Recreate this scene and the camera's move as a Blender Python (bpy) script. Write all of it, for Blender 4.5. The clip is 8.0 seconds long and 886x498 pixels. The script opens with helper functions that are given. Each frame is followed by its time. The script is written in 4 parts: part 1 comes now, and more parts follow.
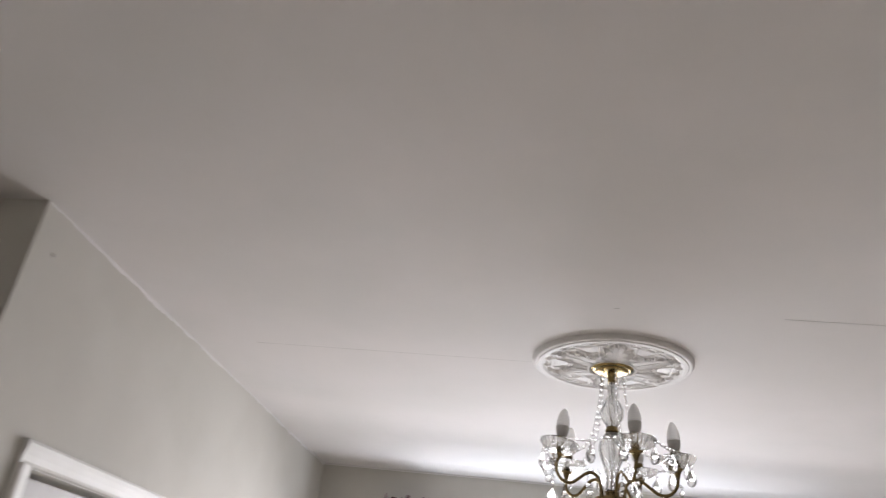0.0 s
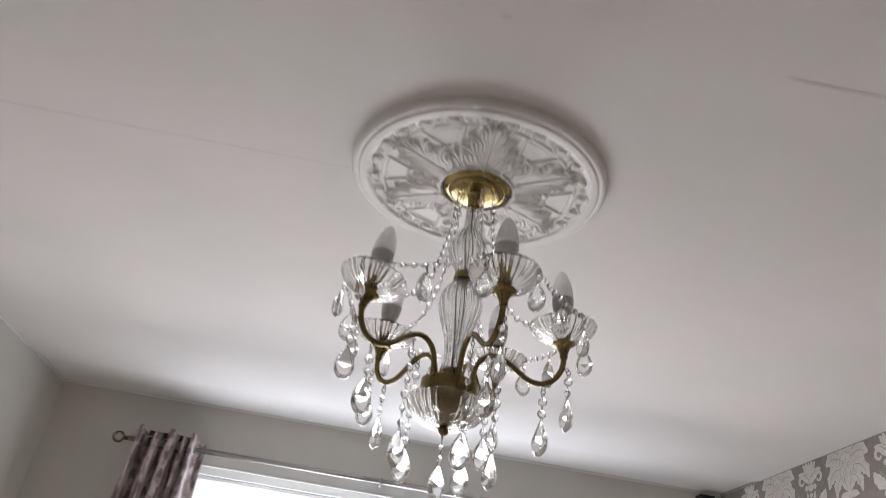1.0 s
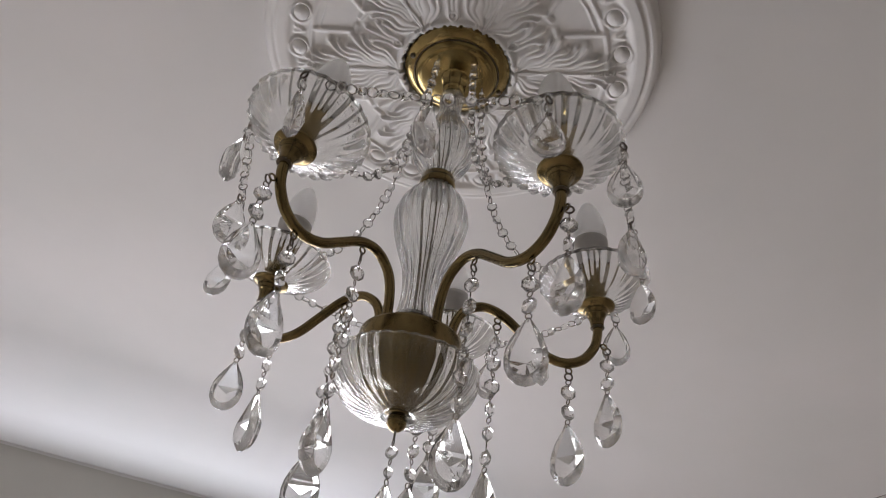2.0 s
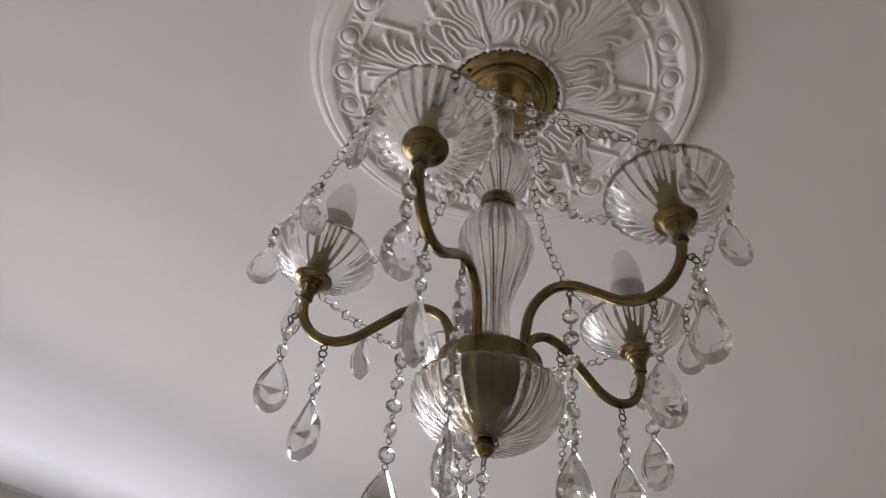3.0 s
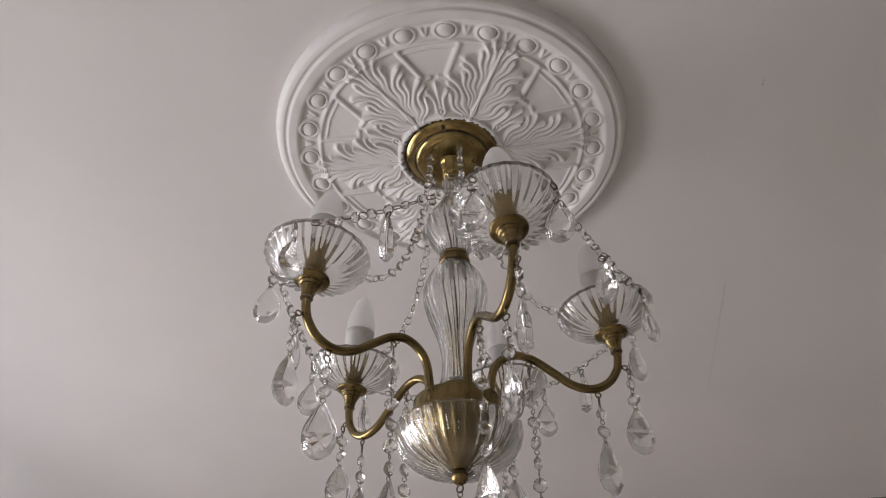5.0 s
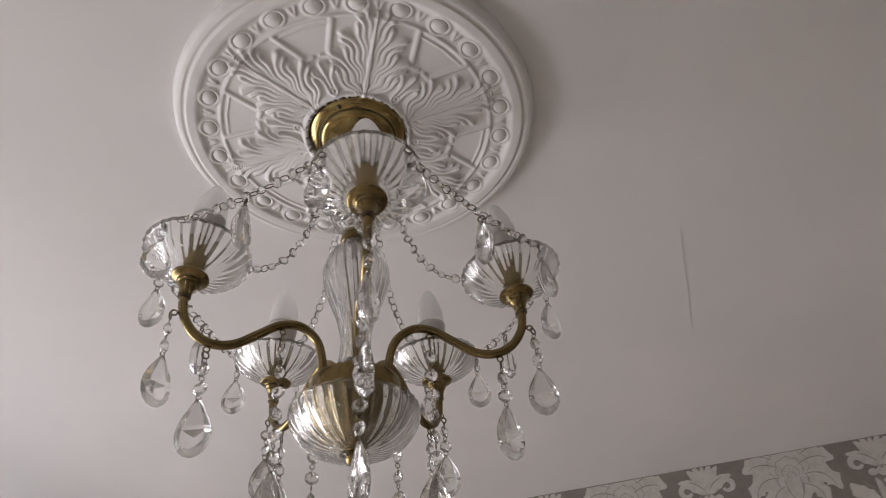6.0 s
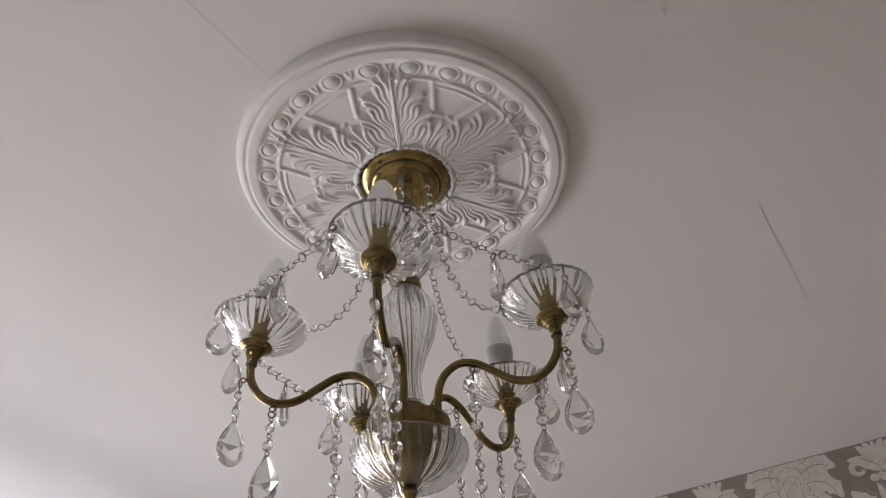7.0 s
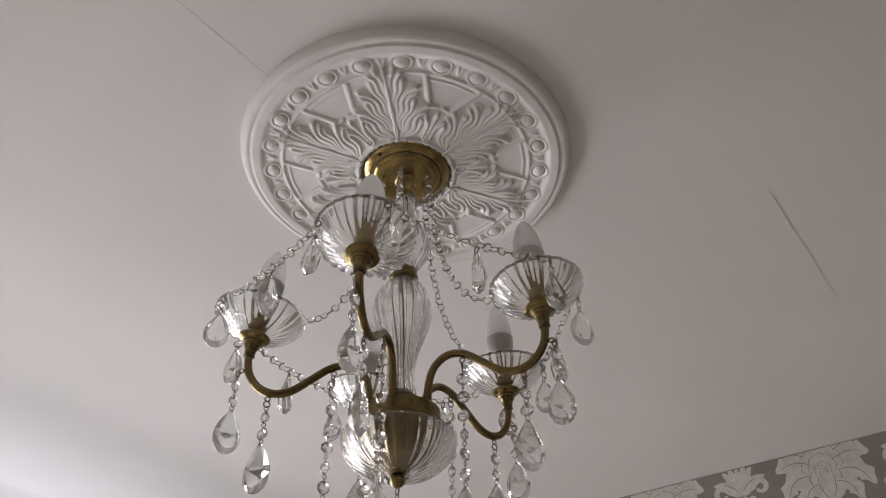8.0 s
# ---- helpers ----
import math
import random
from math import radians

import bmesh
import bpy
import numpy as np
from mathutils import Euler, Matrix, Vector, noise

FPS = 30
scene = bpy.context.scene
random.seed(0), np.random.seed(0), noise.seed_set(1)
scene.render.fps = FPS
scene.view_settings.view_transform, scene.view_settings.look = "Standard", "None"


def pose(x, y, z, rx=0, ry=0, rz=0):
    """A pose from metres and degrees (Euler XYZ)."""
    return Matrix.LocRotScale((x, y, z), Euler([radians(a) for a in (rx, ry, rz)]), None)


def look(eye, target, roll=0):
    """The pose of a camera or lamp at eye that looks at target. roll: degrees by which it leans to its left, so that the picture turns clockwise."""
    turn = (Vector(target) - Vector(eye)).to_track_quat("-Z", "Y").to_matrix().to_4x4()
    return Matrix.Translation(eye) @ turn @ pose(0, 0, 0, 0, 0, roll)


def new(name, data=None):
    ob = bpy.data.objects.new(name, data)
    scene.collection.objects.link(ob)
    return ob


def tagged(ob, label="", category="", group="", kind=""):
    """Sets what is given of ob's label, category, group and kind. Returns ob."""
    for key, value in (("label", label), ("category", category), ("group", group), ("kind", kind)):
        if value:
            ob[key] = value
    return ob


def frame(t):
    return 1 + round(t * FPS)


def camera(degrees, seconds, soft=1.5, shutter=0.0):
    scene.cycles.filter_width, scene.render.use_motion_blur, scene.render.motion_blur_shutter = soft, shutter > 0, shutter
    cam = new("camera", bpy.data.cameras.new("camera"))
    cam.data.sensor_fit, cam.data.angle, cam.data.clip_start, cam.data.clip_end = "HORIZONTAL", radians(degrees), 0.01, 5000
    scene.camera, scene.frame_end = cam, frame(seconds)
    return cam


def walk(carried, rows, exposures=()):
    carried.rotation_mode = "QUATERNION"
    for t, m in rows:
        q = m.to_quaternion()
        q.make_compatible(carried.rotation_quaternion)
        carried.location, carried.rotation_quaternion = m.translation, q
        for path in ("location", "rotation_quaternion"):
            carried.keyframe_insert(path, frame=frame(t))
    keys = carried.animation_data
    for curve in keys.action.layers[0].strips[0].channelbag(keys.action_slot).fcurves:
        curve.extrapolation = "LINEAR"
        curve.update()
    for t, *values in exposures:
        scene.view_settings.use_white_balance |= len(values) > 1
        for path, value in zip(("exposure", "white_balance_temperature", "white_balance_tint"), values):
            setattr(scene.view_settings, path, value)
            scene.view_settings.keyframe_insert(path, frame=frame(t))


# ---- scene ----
# Room axes: x along the window wall, y towards the window, chandelier on the z axis.
H = 2.56            # ceiling
LEFT, RIGHT, WIN = -1.375, 1.415, 1.968

cam = camera(61.16, 8.0, soft=0.9, shutter=0.3)
PATH = [
    (0, (-0.2340, -2.2276, 1.7490), (-0.3634, -1.3505, 2.2115), 6.97),
    (0.3, (-0.1853, -1.9099, 1.7816), (-0.2553, -1.0316, 2.2546), 6.54),
    (0.5, (-0.1366, -1.7194, 1.7707), (-0.1806, -0.8388, 2.2426), 7.21),
    (0.6, (-0.1424, -1.6020, 1.7537), (-0.1607, -0.7232, 2.2306), 7.58),
    (1, (-0.1140, -1.1686, 1.7508), (-0.0623, -0.2961, 2.2365), 9.14),
    (1.2, (-0.1149, -0.9836, 1.7445), (-0.0259, -0.1226, 2.2452), 8.95),
    (1.5, (-0.1444, -0.7643, 1.7955), (0.0258, 0.0525, 2.3468), 9.23),
    (1.7, (-0.1623, -0.6606, 1.8172), (0.0549, 0.1251, 2.3964), 9.38),
    (2.8, (-0.3261, -0.4453, 1.7929), (0.0911, 0.1864, 2.4462), 7.23),
    (3, (-0.3831, -0.4127, 1.7979), (0.0795, 0.1849, 2.4528), 7.15),
    (3.5, (-0.4566, -0.3204, 1.7954), (0.1090, 0.1755, 2.4543), 7.45),
    (4, (-0.5106, -0.2704, 1.7974), (0.1452, 0.0814, 2.4654), 5.45),
    (4.2, (-0.5604, -0.2326, 1.8030), (0.1177, 0.0780, 2.4691), 5.09),
    (5.3, (-0.7022, -0.1033, 1.7599), (0.0539, 0.0035, 2.4057), -1.66),
    (5.5, (-0.6926, -0.1391, 1.7653), (0.0633, -0.0207, 2.4091), -2.96),
    (6, (-0.6240, -0.2779, 1.7668), (0.1173, -0.0751, 2.4065), -4.34),
    (6.5, (-0.5890, -0.3814, 1.7551), (0.1016, -0.0640, 2.4049), -3.86),
    (7, (-0.6197, -0.4550, 1.7634), (0.0247, -0.0440, 2.4083), -2.68),
    (7.5, (-0.6205, -0.4933, 1.7560), (-0.0052, -0.0336, 2.3963), -1.76),
    (8, (-0.5936, -0.5234, 1.7648), (0.0247, -0.0482, 2.3908), -0.22),
]
walk(cam, [(t, look(eye, target, roll)) for t, eye, target, roll in PATH],
     exposures=[(0.0, 0.14, 6820, 17), (0.5, 0.0, 6820, 17), (1.0, -0.22, 6860, 17), (1.7, -0.50, 6880, 18), (2.8, -0.60, 6900, 19), (4.0, -0.58, 6960, 19), (5.5, -0.38, 7000, 20), (8.0, -0.46, 6990, 19)])

# ---- light ----
world = bpy.data.worlds.new("daylight")
scene.world = world
world.use_nodes = True
wn, wl = world.node_tree.nodes, world.node_tree.links
sky = wn.new("ShaderNodeTexSky")
sky.sky_type = "NISHITA"
sky.sun_disc = False
sky.dust_density, sky.air_density = 6.0, 1.0
sky.sun_elevation, sky.sun_rotation = radians(38), radians(120)
wn["Background"].inputs["Strength"].default_value = 0.15
wl.new(sky.outputs["Color"], wn["Background"].inputs["Color"])

sun = new("sun", bpy.data.lights.new("sun", "SUN"))
sun.data.energy, sun.data.angle, sun.data.color = 1.2, radians(12), (1.0, 0.96, 0.9)
sun.matrix_world = look((3, -3, 6), (0, 0, 0))

# daylight entering by the window opening: the sky's, downwards, and the pale ground's, upwards
for name, watts, size, z, color, target in (("window_sky_light", 66.0, 1.24, 1.68, (0.88, 0.94, 1.0), (0.0, 0.5, 0.25)),
                                            ("window_ground_light", 11.5, 0.46, 1.96, (0.72, 0.86, 1.0), (0.0, WIN - 0.50, 2.56))):
    lit = new(name, bpy.data.lights.new(name, "AREA"))
    lit.data.shape = "RECTANGLE"
    lit.data.size, lit.data.size_y = 1.66, size
    lit.data.energy, lit.data.color = watts, color
    lit.matrix_world = look((0.0, WIN + 0.02, z), target)


# ---- materials ----
def material(name, base, rough=0.5, metal=0.0):
    m = bpy.data.materials.new(name)
    m.use_nodes = True
    b = m.node_tree.nodes["Principled BSDF"]
    b.inputs["Base Color"].default_value = (*base, 1)
    b.inputs["Roughness"].default_value = rough
    b.inputs["Metallic"].default_value = metal
    return m, m.node_tree, b


def noise_mix(nt, b, base, other, scale, detail=4, low=0.4, high=0.62, stretch=(1, 1, 1)):
    """Two tones of one paint, in soft patches of real size."""
    co = nt.nodes.new("ShaderNodeTexCoord")
    mp = nt.nodes.new("ShaderNodeMapping")
    mp.inputs["Scale"].default_value = stretch
    n = nt.nodes.new("ShaderNodeTexNoise")
    n.inputs["Scale"].default_value, n.inputs["Detail"].default_value = scale, detail
    r = nt.nodes.new("ShaderNodeValToRGB")
    r.color_ramp.elements[0].position, r.color_ramp.elements[1].position = low, high
    r.color_ramp.elements[0].color, r.color_ramp.elements[1].color = (*base, 1), (*other, 1)
    nt.links.new(co.outputs["Object"], mp.inputs["Vector"])
    nt.links.new(mp.outputs["Vector"], n.inputs["Vector"])
    nt.links.new(n.outputs["Fac"], r.inputs["Fac"])
    nt.links.new(r.outputs["Color"], b.inputs["Base Color"])
    return n


def bump(nt, b, scale, strength, distance, detail=3, stretch=(1, 1, 1)):
    co = nt.nodes.new("ShaderNodeTexCoord")
    mp = nt.nodes.new("ShaderNodeMapping")
    mp.inputs["Scale"].default_value = stretch
    n = nt.nodes.new("ShaderNodeTexNoise")
    n.inputs["Scale"].default_value, n.inputs["Detail"].default_value = scale, detail
    u = nt.nodes.new("ShaderNodeBump")
    u.inputs["Strength"].default_value, u.inputs["Distance"].default_value = strength, distance
    nt.links.new(co.outputs["Object"], mp.inputs["Vector"])
    nt.links.new(mp.outputs["Vector"], n.inputs["Vector"])
    nt.links.new(n.outputs["Fac"], u.inputs["Height"])
    nt.links.new(u.outputs["Normal"], b.inputs["Normal"])
    return u


CEIL, nt, b = material("ceiling_paint", (0.76, 0.74, 0.735), 0.85)
noise_mix(nt, b, (0.77, 0.745, 0.74), (0.73, 0.715, 0.705), 2.2, 5)
u = bump(nt, b, 260, 0.12, 0.001)
slow = nt.nodes.new("ShaderNodeTexNoise")
slow.inputs["Scale"].default_value = 5.0
u2 = nt.nodes.new("ShaderNodeBump")
u2.inputs["Strength"].default_value, u2.inputs["Distance"].default_value = 0.25, 0.01
co = nt.nodes.new("ShaderNodeTexCoord")
nt.links.new(co.outputs["Object"], slow.inputs["Vector"])
nt.links.new(slow.outputs["Fac"], u2.inputs["Height"])
nt.links.new(u2.outputs["Normal"], u.inputs["Normal"])

WALL, nt, b = material("wall_paint_greige", (0.58, 0.56, 0.515), 0.8)
noise_mix(nt, b, (0.59, 0.57, 0.525), (0.555, 0.535, 0.49), 3.0, 5)
bump(nt, b, 220, 0.12, 0.001)

PLASTER, nt, b = material("white_plaster", (0.78, 0.765, 0.755), 0.6)
noise_mix(nt, b, (0.79, 0.77, 0.76), (0.75, 0.735, 0.725), 30, 3)
bump(nt, b, 500, 0.08, 0.0006)

CRACK, nt, b = material("old_filler", (0.74, 0.715, 0.70), 0.9)
noise_mix(nt, b, (0.46, 0.44, 0.425), (0.30, 0.285, 0.27), 60, 2)

GLOSS, nt, b = material("white_gloss_paint", (0.80, 0.79, 0.77), 0.5)
noise_mix(nt, b, (0.81, 0.80, 0.78), (0.76, 0.75, 0.72), 6, 4)
bump(nt, b, 90, 0.06, 0.001)

DOOR, nt, b = material("door_paint_grey", (0.50, 0.485, 0.475), 0.4)
noise_mix(nt, b, (0.51, 0.495, 0.485), (0.47, 0.455, 0.445), 8, 4)
bump(nt, b, 90, 0.06, 0.001)

UPVC, nt, b = material("white_plastic", (0.82, 0.82, 0.82), 0.25)
noise_mix(nt, b, (0.83, 0.83, 0.83), (0.79, 0.79, 0.78), 8, 3)

PAPER, nt, b = material("wallpaper_ground_taupe", (0.235, 0.205, 0.18), 0.6)
noise_mix(nt, b, (0.24, 0.21, 0.185), (0.215, 0.19, 0.165), 40, 4)
bump(nt, b, 300, 0.1, 0.0005)

DAMASK, nt, b = material("wallpaper_damask_silver", (0.58, 0.545, 0.505), 0.5)
noise_mix(nt, b, (0.60, 0.565, 0.525), (0.53, 0.495, 0.455), 55, 4)
bump(nt, b, 400, 0.1, 0.0004)

VEIN, nt, b = material("wallpaper_damask_line", (0.33, 0.30, 0.27), 0.55)
noise_mix(nt, b, (0.34, 0.31, 0.28), (0.29, 0.26, 0.235), 60, 3)

CARPET, nt, b = material("cream_carpet", (0.57, 0.50, 0.42), 0.95)
noise_mix(nt, b, (0.60, 0.525, 0.44), (0.52, 0.45, 0.37), 80, 5)
bump(nt, b, 300, 0.5, 0.004)

VELVET, nt, b = material("crushed_velvet_mauve", (0.24, 0.165, 0.165), 0.75)
noise_mix(nt, b, (0.20, 0.135, 0.135), (0.66, 0.56, 0.55), 36, 6, 0.44, 0.57, (1, 1, 0.5))
b.inputs["Sheen Weight"].default_value, b.inputs["Sheen Roughness"].default_value = 0.5, 0.4
bump(nt, b, 70, 0.6, 0.005, 5, (1, 1, 0.5))

# dark maroon that stands for the shade between the curtain folds
FOLD_SHADE, nt, b = material("curtain_fold_shade_maroon", (0.10, 0.035, 0.04), 0.8)
noise_mix(nt, b, (0.11, 0.04, 0.045), (0.075, 0.025, 0.03), 50, 3)

BRASS, nt, b = material("antique_brass", (0.28, 0.205, 0.085), 0.25, 1.0)
noise_mix(nt, b, (0.265, 0.194, 0.086), (0.165, 0.120, 0.054), 38, 5, 0.38, 0.7)
bump(nt, b, 120, 0.03, 0.0006, 2)

POLISHED, nt, b = material("brushed_brass_canopy", (0.36, 0.265, 0.110), 0.2, 1.0)
noise_mix(nt, b, (0.37, 0.272, 0.113), (0.27, 0.198, 0.082), 30, 4)
bump(nt, b, 300, 0.04, 0.0005)

WIRE, nt, b = material("dark_wire", (0.16, 0.13, 0.10), 0.3, 1.0)
noise_mix(nt, b, (0.17, 0.14, 0.11), (0.10, 0.08, 0.06), 200, 2)
CHROME, nt, b = material("silver_wire", (0.42, 0.40, 0.38), 0.22, 1.0)
noise_mix(nt, b, (0.43, 0.41, 0.39), (0.33, 0.31, 0.29), 200, 2)
STEEL, nt, b = material("satin_steel", (0.42, 0.40, 0.38), 0.3, 1.0)
noise_mix(nt, b, (0.43, 0.41, 0.39), (0.36, 0.345, 0.325), 20, 4, stretch=(0.2, 1, 1))


def glass(name, tint, rough, ior, clear):
    """Clear glass: a refracting solid, with a share that lets light straight through."""
    m, nt, b = material(name, tint, rough)
    b.inputs["Transmission Weight"].default_value = 1.0
    b.inputs["IOR"].default_value = ior
    nt.nodes["Principled BSDF"].inputs["Specular IOR Level"].default_value = 0.5
    t = nt.nodes.new("ShaderNodeBsdfTransparent")
    t.inputs["Color"].default_value = (*tint, 1)
    mix = nt.nodes.new("ShaderNodeMixShader")
    mix.inputs["Fac"].default_value = clear
    nt.links.new(b.outputs["BSDF"], mix.inputs[1])
    nt.links.new(t.outputs["BSDF"], mix.inputs[2])
    nt.links.new(mix.outputs["Shader"], nt.nodes["Material Output"].inputs["Surface"])
    bump(nt, b, 60, 0.05, 0.001)
    return m


GLASS = glass("pressed_glass", (0.97, 0.975, 0.97), 0.02, 1.46, 0.16)
CRYSTAL = glass("cut_crystal", (0.955, 0.955, 0.95), 0.0, 1.53, 0.10)
SKYLIT, nt, b = material("overcast_sky", (0.8, 0.8, 0.8), 1.0)
b.inputs["Emission Color"].default_value, b.inputs["Emission Strength"].default_value = (0.95, 0.97, 1.0, 1), 3.0
noise_mix(nt, b, (0.8, 0.8, 0.82), (0.75, 0.76, 0.78), 0.05, 3)
PANE = glass("window_glass", (0.97, 0.98, 0.98), 0.0, 1.45, 0.7)

BULB, nt, b = material("frosted_bulb", (0.88, 0.87, 0.86), 0.4)
noise_mix(nt, b, (0.89, 0.88, 0.87), (0.85, 0.84, 0.83), 40, 2)
glow = nt.nodes.new("ShaderNodeBsdfTranslucent")
glow.inputs["Color"].default_value = (0.97, 0.965, 0.96, 1)
mix = nt.nodes.new("ShaderNodeMixShader")
mix.inputs["Fac"].default_value = 0.62
nt.links.new(b.outputs["BSDF"], mix.inputs[1])
nt.links.new(glow.outputs["BSDF"], mix.inputs[2])
nt.links.new(mix.outputs["Shader"], nt.nodes["Material Output"].inputs["Surface"])
BULBBASE, nt, b = material("bulb_plastic_base", (0.56, 0.545, 0.53), 0.4)
noise_mix(nt, b, (0.58, 0.565, 0.545), (0.52, 0.505, 0.49), 60, 2)
BLACK, nt, b = material("plain_black", (0.02, 0.02, 0.02), 0.35)
noise_mix(nt, b, (0.022, 0.021, 0.02), (0.014, 0.014, 0.014), 60, 2)


# ---- mesh helpers ----
def mesh_of(name, verts, faces, mat, smooth=True):
    me = bpy.data.meshes.new(name)
    me.from_pydata([tuple(v) for v in verts], [], [tuple(f) for f in faces])
    bm = bmesh.new()
    bm.from_mesh(me)
    bmesh.ops.recalc_face_normals(bm, faces=bm.faces)
    bm.to_mesh(me)
    bm.free()
    me.materials.append(mat)
    if smooth:
        me.polygons.foreach_set("use_smooth", [True] * len(me.polygons))
    me.update()
    return me


def part(name, me, parent, m=None, label=""):
    """Links one mesh as a part of a thing, or of a part."""
    ob = new(name, me)
    ob.parent = parent
    if m is not None:
        ob.matrix_basis = m
    if label:
        ob["label"] = label
    return ob


def thing(name, me, label, category, m=None, group="", kind=""):
    ob = new(name, me)
    if m is not None:
        ob.matrix_basis = m
    return tagged(ob, label, category, group, kind)


def box_data(x0, x1, y0, y1, z0, z1, bevel=0.0):
    bm = bmesh.new()
    bmesh.ops.create_cube(bm, size=1.0)
    for v in bm.verts:
        v.co = Vector(((x0 + x1) / 2 + v.co.x * (x1 - x0), (y0 + y1) / 2 + v.co.y * (y1 - y0), (z0 + z1) / 2 + v.co.z * (z1 - z0)))
    if bevel:
        bmesh.ops.bevel(bm, geom=bm.edges[:], offset=bevel, segments=2, profile=0.5, affect="EDGES")
    v = [tuple(x.co) for x in bm.verts]
    bm.verts.index_update()
    f = [[x.index for x in p.verts] for p in bm.faces]
    bm.free()
    return v, f


def boxes(name, specs, mat, bevel=0.0):
    verts, faces = [], []
    for s in specs:
        v, f = box_data(*s, bevel)
        n = len(verts)
        verts += v
        faces += [[i + n for i in p] for p in f]
    return mesh_of(name, verts, faces, mat, False)


def lathe_data(profile, segs, ripple=None, close=False):
    """Turns a profile of (r, z) round the z axis. ripple(r, z, angle) gives the changed (r, z). close joins its end to its start."""
    verts, faces, n = [], [], len(profile)
    for r, z in profile:
        for s in range(segs):
            a = 2 * math.pi * s / segs
            rr, zz = ripple(r, z, a) if ripple else (r, z)
            verts.append((rr * math.cos(a), rr * math.sin(a), zz))
    for i in range(n if close else n - 1):
        j = (i + 1) % n
        for s in range(segs):
            t = (s + 1) % segs
            faces.append((i * segs + s, i * segs + t, j * segs + t, j * segs + s))
    if not close:
        faces.append(tuple(range(segs)))
        faces.append(tuple((n - 1) * segs + s for s in range(segs)))
    return verts, faces


def lathe(name, profile, segs, mat, ripple=None, close=False, smooth=True):
    return mesh_of(name, *lathe_data(profile, segs, ripple, close), mat, smooth)


def spline(points, steps):
    """Catmull-Rom through the points."""
    pts = [Vector(p) for p in points]
    pts = [2 * pts[0] - pts[1]] + pts + [2 * pts[-1] - pts[-2]]
    out = []
    for i in range(1, len(pts) - 2):
        a, b_, c, d = pts[i - 1:i + 3]
        for k in range(steps):
            t = k / steps
            out.append(0.5 * ((2 * b_) + (c - a) * t + (2 * a - 5 * b_ + 4 * c - d) * t * t + (3 * b_ - a - 3 * c + d) * t ** 3))
    return out + [pts[-2]]


def tube_data(path, radius, segs=10, closed=False):
    verts, faces, n = [], [], len(path)
    side = None
    for i, p in enumerate(path):
        a = path[i - 1] if closed or i else path[i]
        c = path[(i + 1) % n] if closed or i < n - 1 else path[i]
        way = (c - a).normalized()
        if side is None:
            side = way.orthogonal().normalized()
        side = (side - way * side.dot(way)).normalized()
        up = way.cross(side)
        r = radius[i] if isinstance(radius, (list, tuple)) else radius
        for s in range(segs):
            t = 2 * math.pi * s / segs
            verts.append(p + (side * math.cos(t) + up * math.sin(t)) * r)
    for i in range(n if closed else n - 1):
        j = (i + 1) % n
        for s in range(segs):
            t = (s + 1) % segs
            faces.append((i * segs + s, i * segs + t, j * segs + t, j * segs + s))
    if not closed:
        faces += [tuple(range(segs)), tuple((n - 1) * segs + s for s in range(segs))]
    return verts, faces


def ring_data(radius, wire, m, long=1.0, segs=14):
    """A wire ring in the local xz plane, placed by m."""
    path = [m @ Vector((radius * math.cos(a), 0, radius * long * math.sin(a))) for a in (2 * math.pi * k / segs for k in range(segs))]
    return tube_data(path, wire, 5, True)


def joined(name, datas, mat, smooth=True):
    verts, faces = [], []
    for v, f in datas:
        n = len(verts)
        verts += list(v)
        faces += [[i + n for i in p] for p in f]
    return mesh_of(name, verts, faces, mat, smooth)


# ---- the room ----
T = 0.12
REAR, FARLEFT, STEP = -3.1, -2.5, -0.828
thing("floor", boxes("floor", [(FARLEFT - T, RIGHT + T, REAR - T, WIN + 0.3, -0.1, 0.0)], CARPET), "cream cut-pile carpet floor", "floor", kind="structure")


def ceiling_mesh():
    """The ceiling, with the fuller strip along the window wall and slight unevenness."""
    prof = [(REAR - T, 0.0), (-2, 0.0), (-1, 0.0), (0, 0.0), (0.8, 0.0), (1.40, 0.0), (1.56, -0.001), (1.625, -0.002), (1.69, 0.007), (1.705, 0.0088),
            (1.735, 0.0085), (1.85, 0.0085), (WIN + 0.3, 0.0085)]
    nx = 48
    verts, faces = [], []
    for y, dz in prof:
        for i in range(nx + 1):
            x = FARLEFT - T + (RIGHT - FARLEFT + 2 * T) * i / nx
            w = 0.0012 * noise.noise(Vector((x * 1.3, y * 1.3, 3.0)))
            verts.append((x, y, H + dz + w))
    for j in range(len(prof) - 1):
        for i in range(nx):
            a = j * (nx + 1) + i
            faces.append((a, a + 1, a + nx + 2, a + nx + 1))
    n = len(verts)
    for x, y in ((FARLEFT - T, REAR - T), (RIGHT + T, REAR - T), (RIGHT + T, WIN + 0.3), (FARLEFT - T, WIN + 0.3)):
        verts.append((x, y, H + 0.15))
    faces.append((n, n + 1, n + 2, n + 3))
    return mesh_of("ceiling", verts, faces, CEIL)


thing("ceiling", ceiling_mesh(), "matt white painted plasterboard ceiling with faint seams", "ceiling", kind="structure")


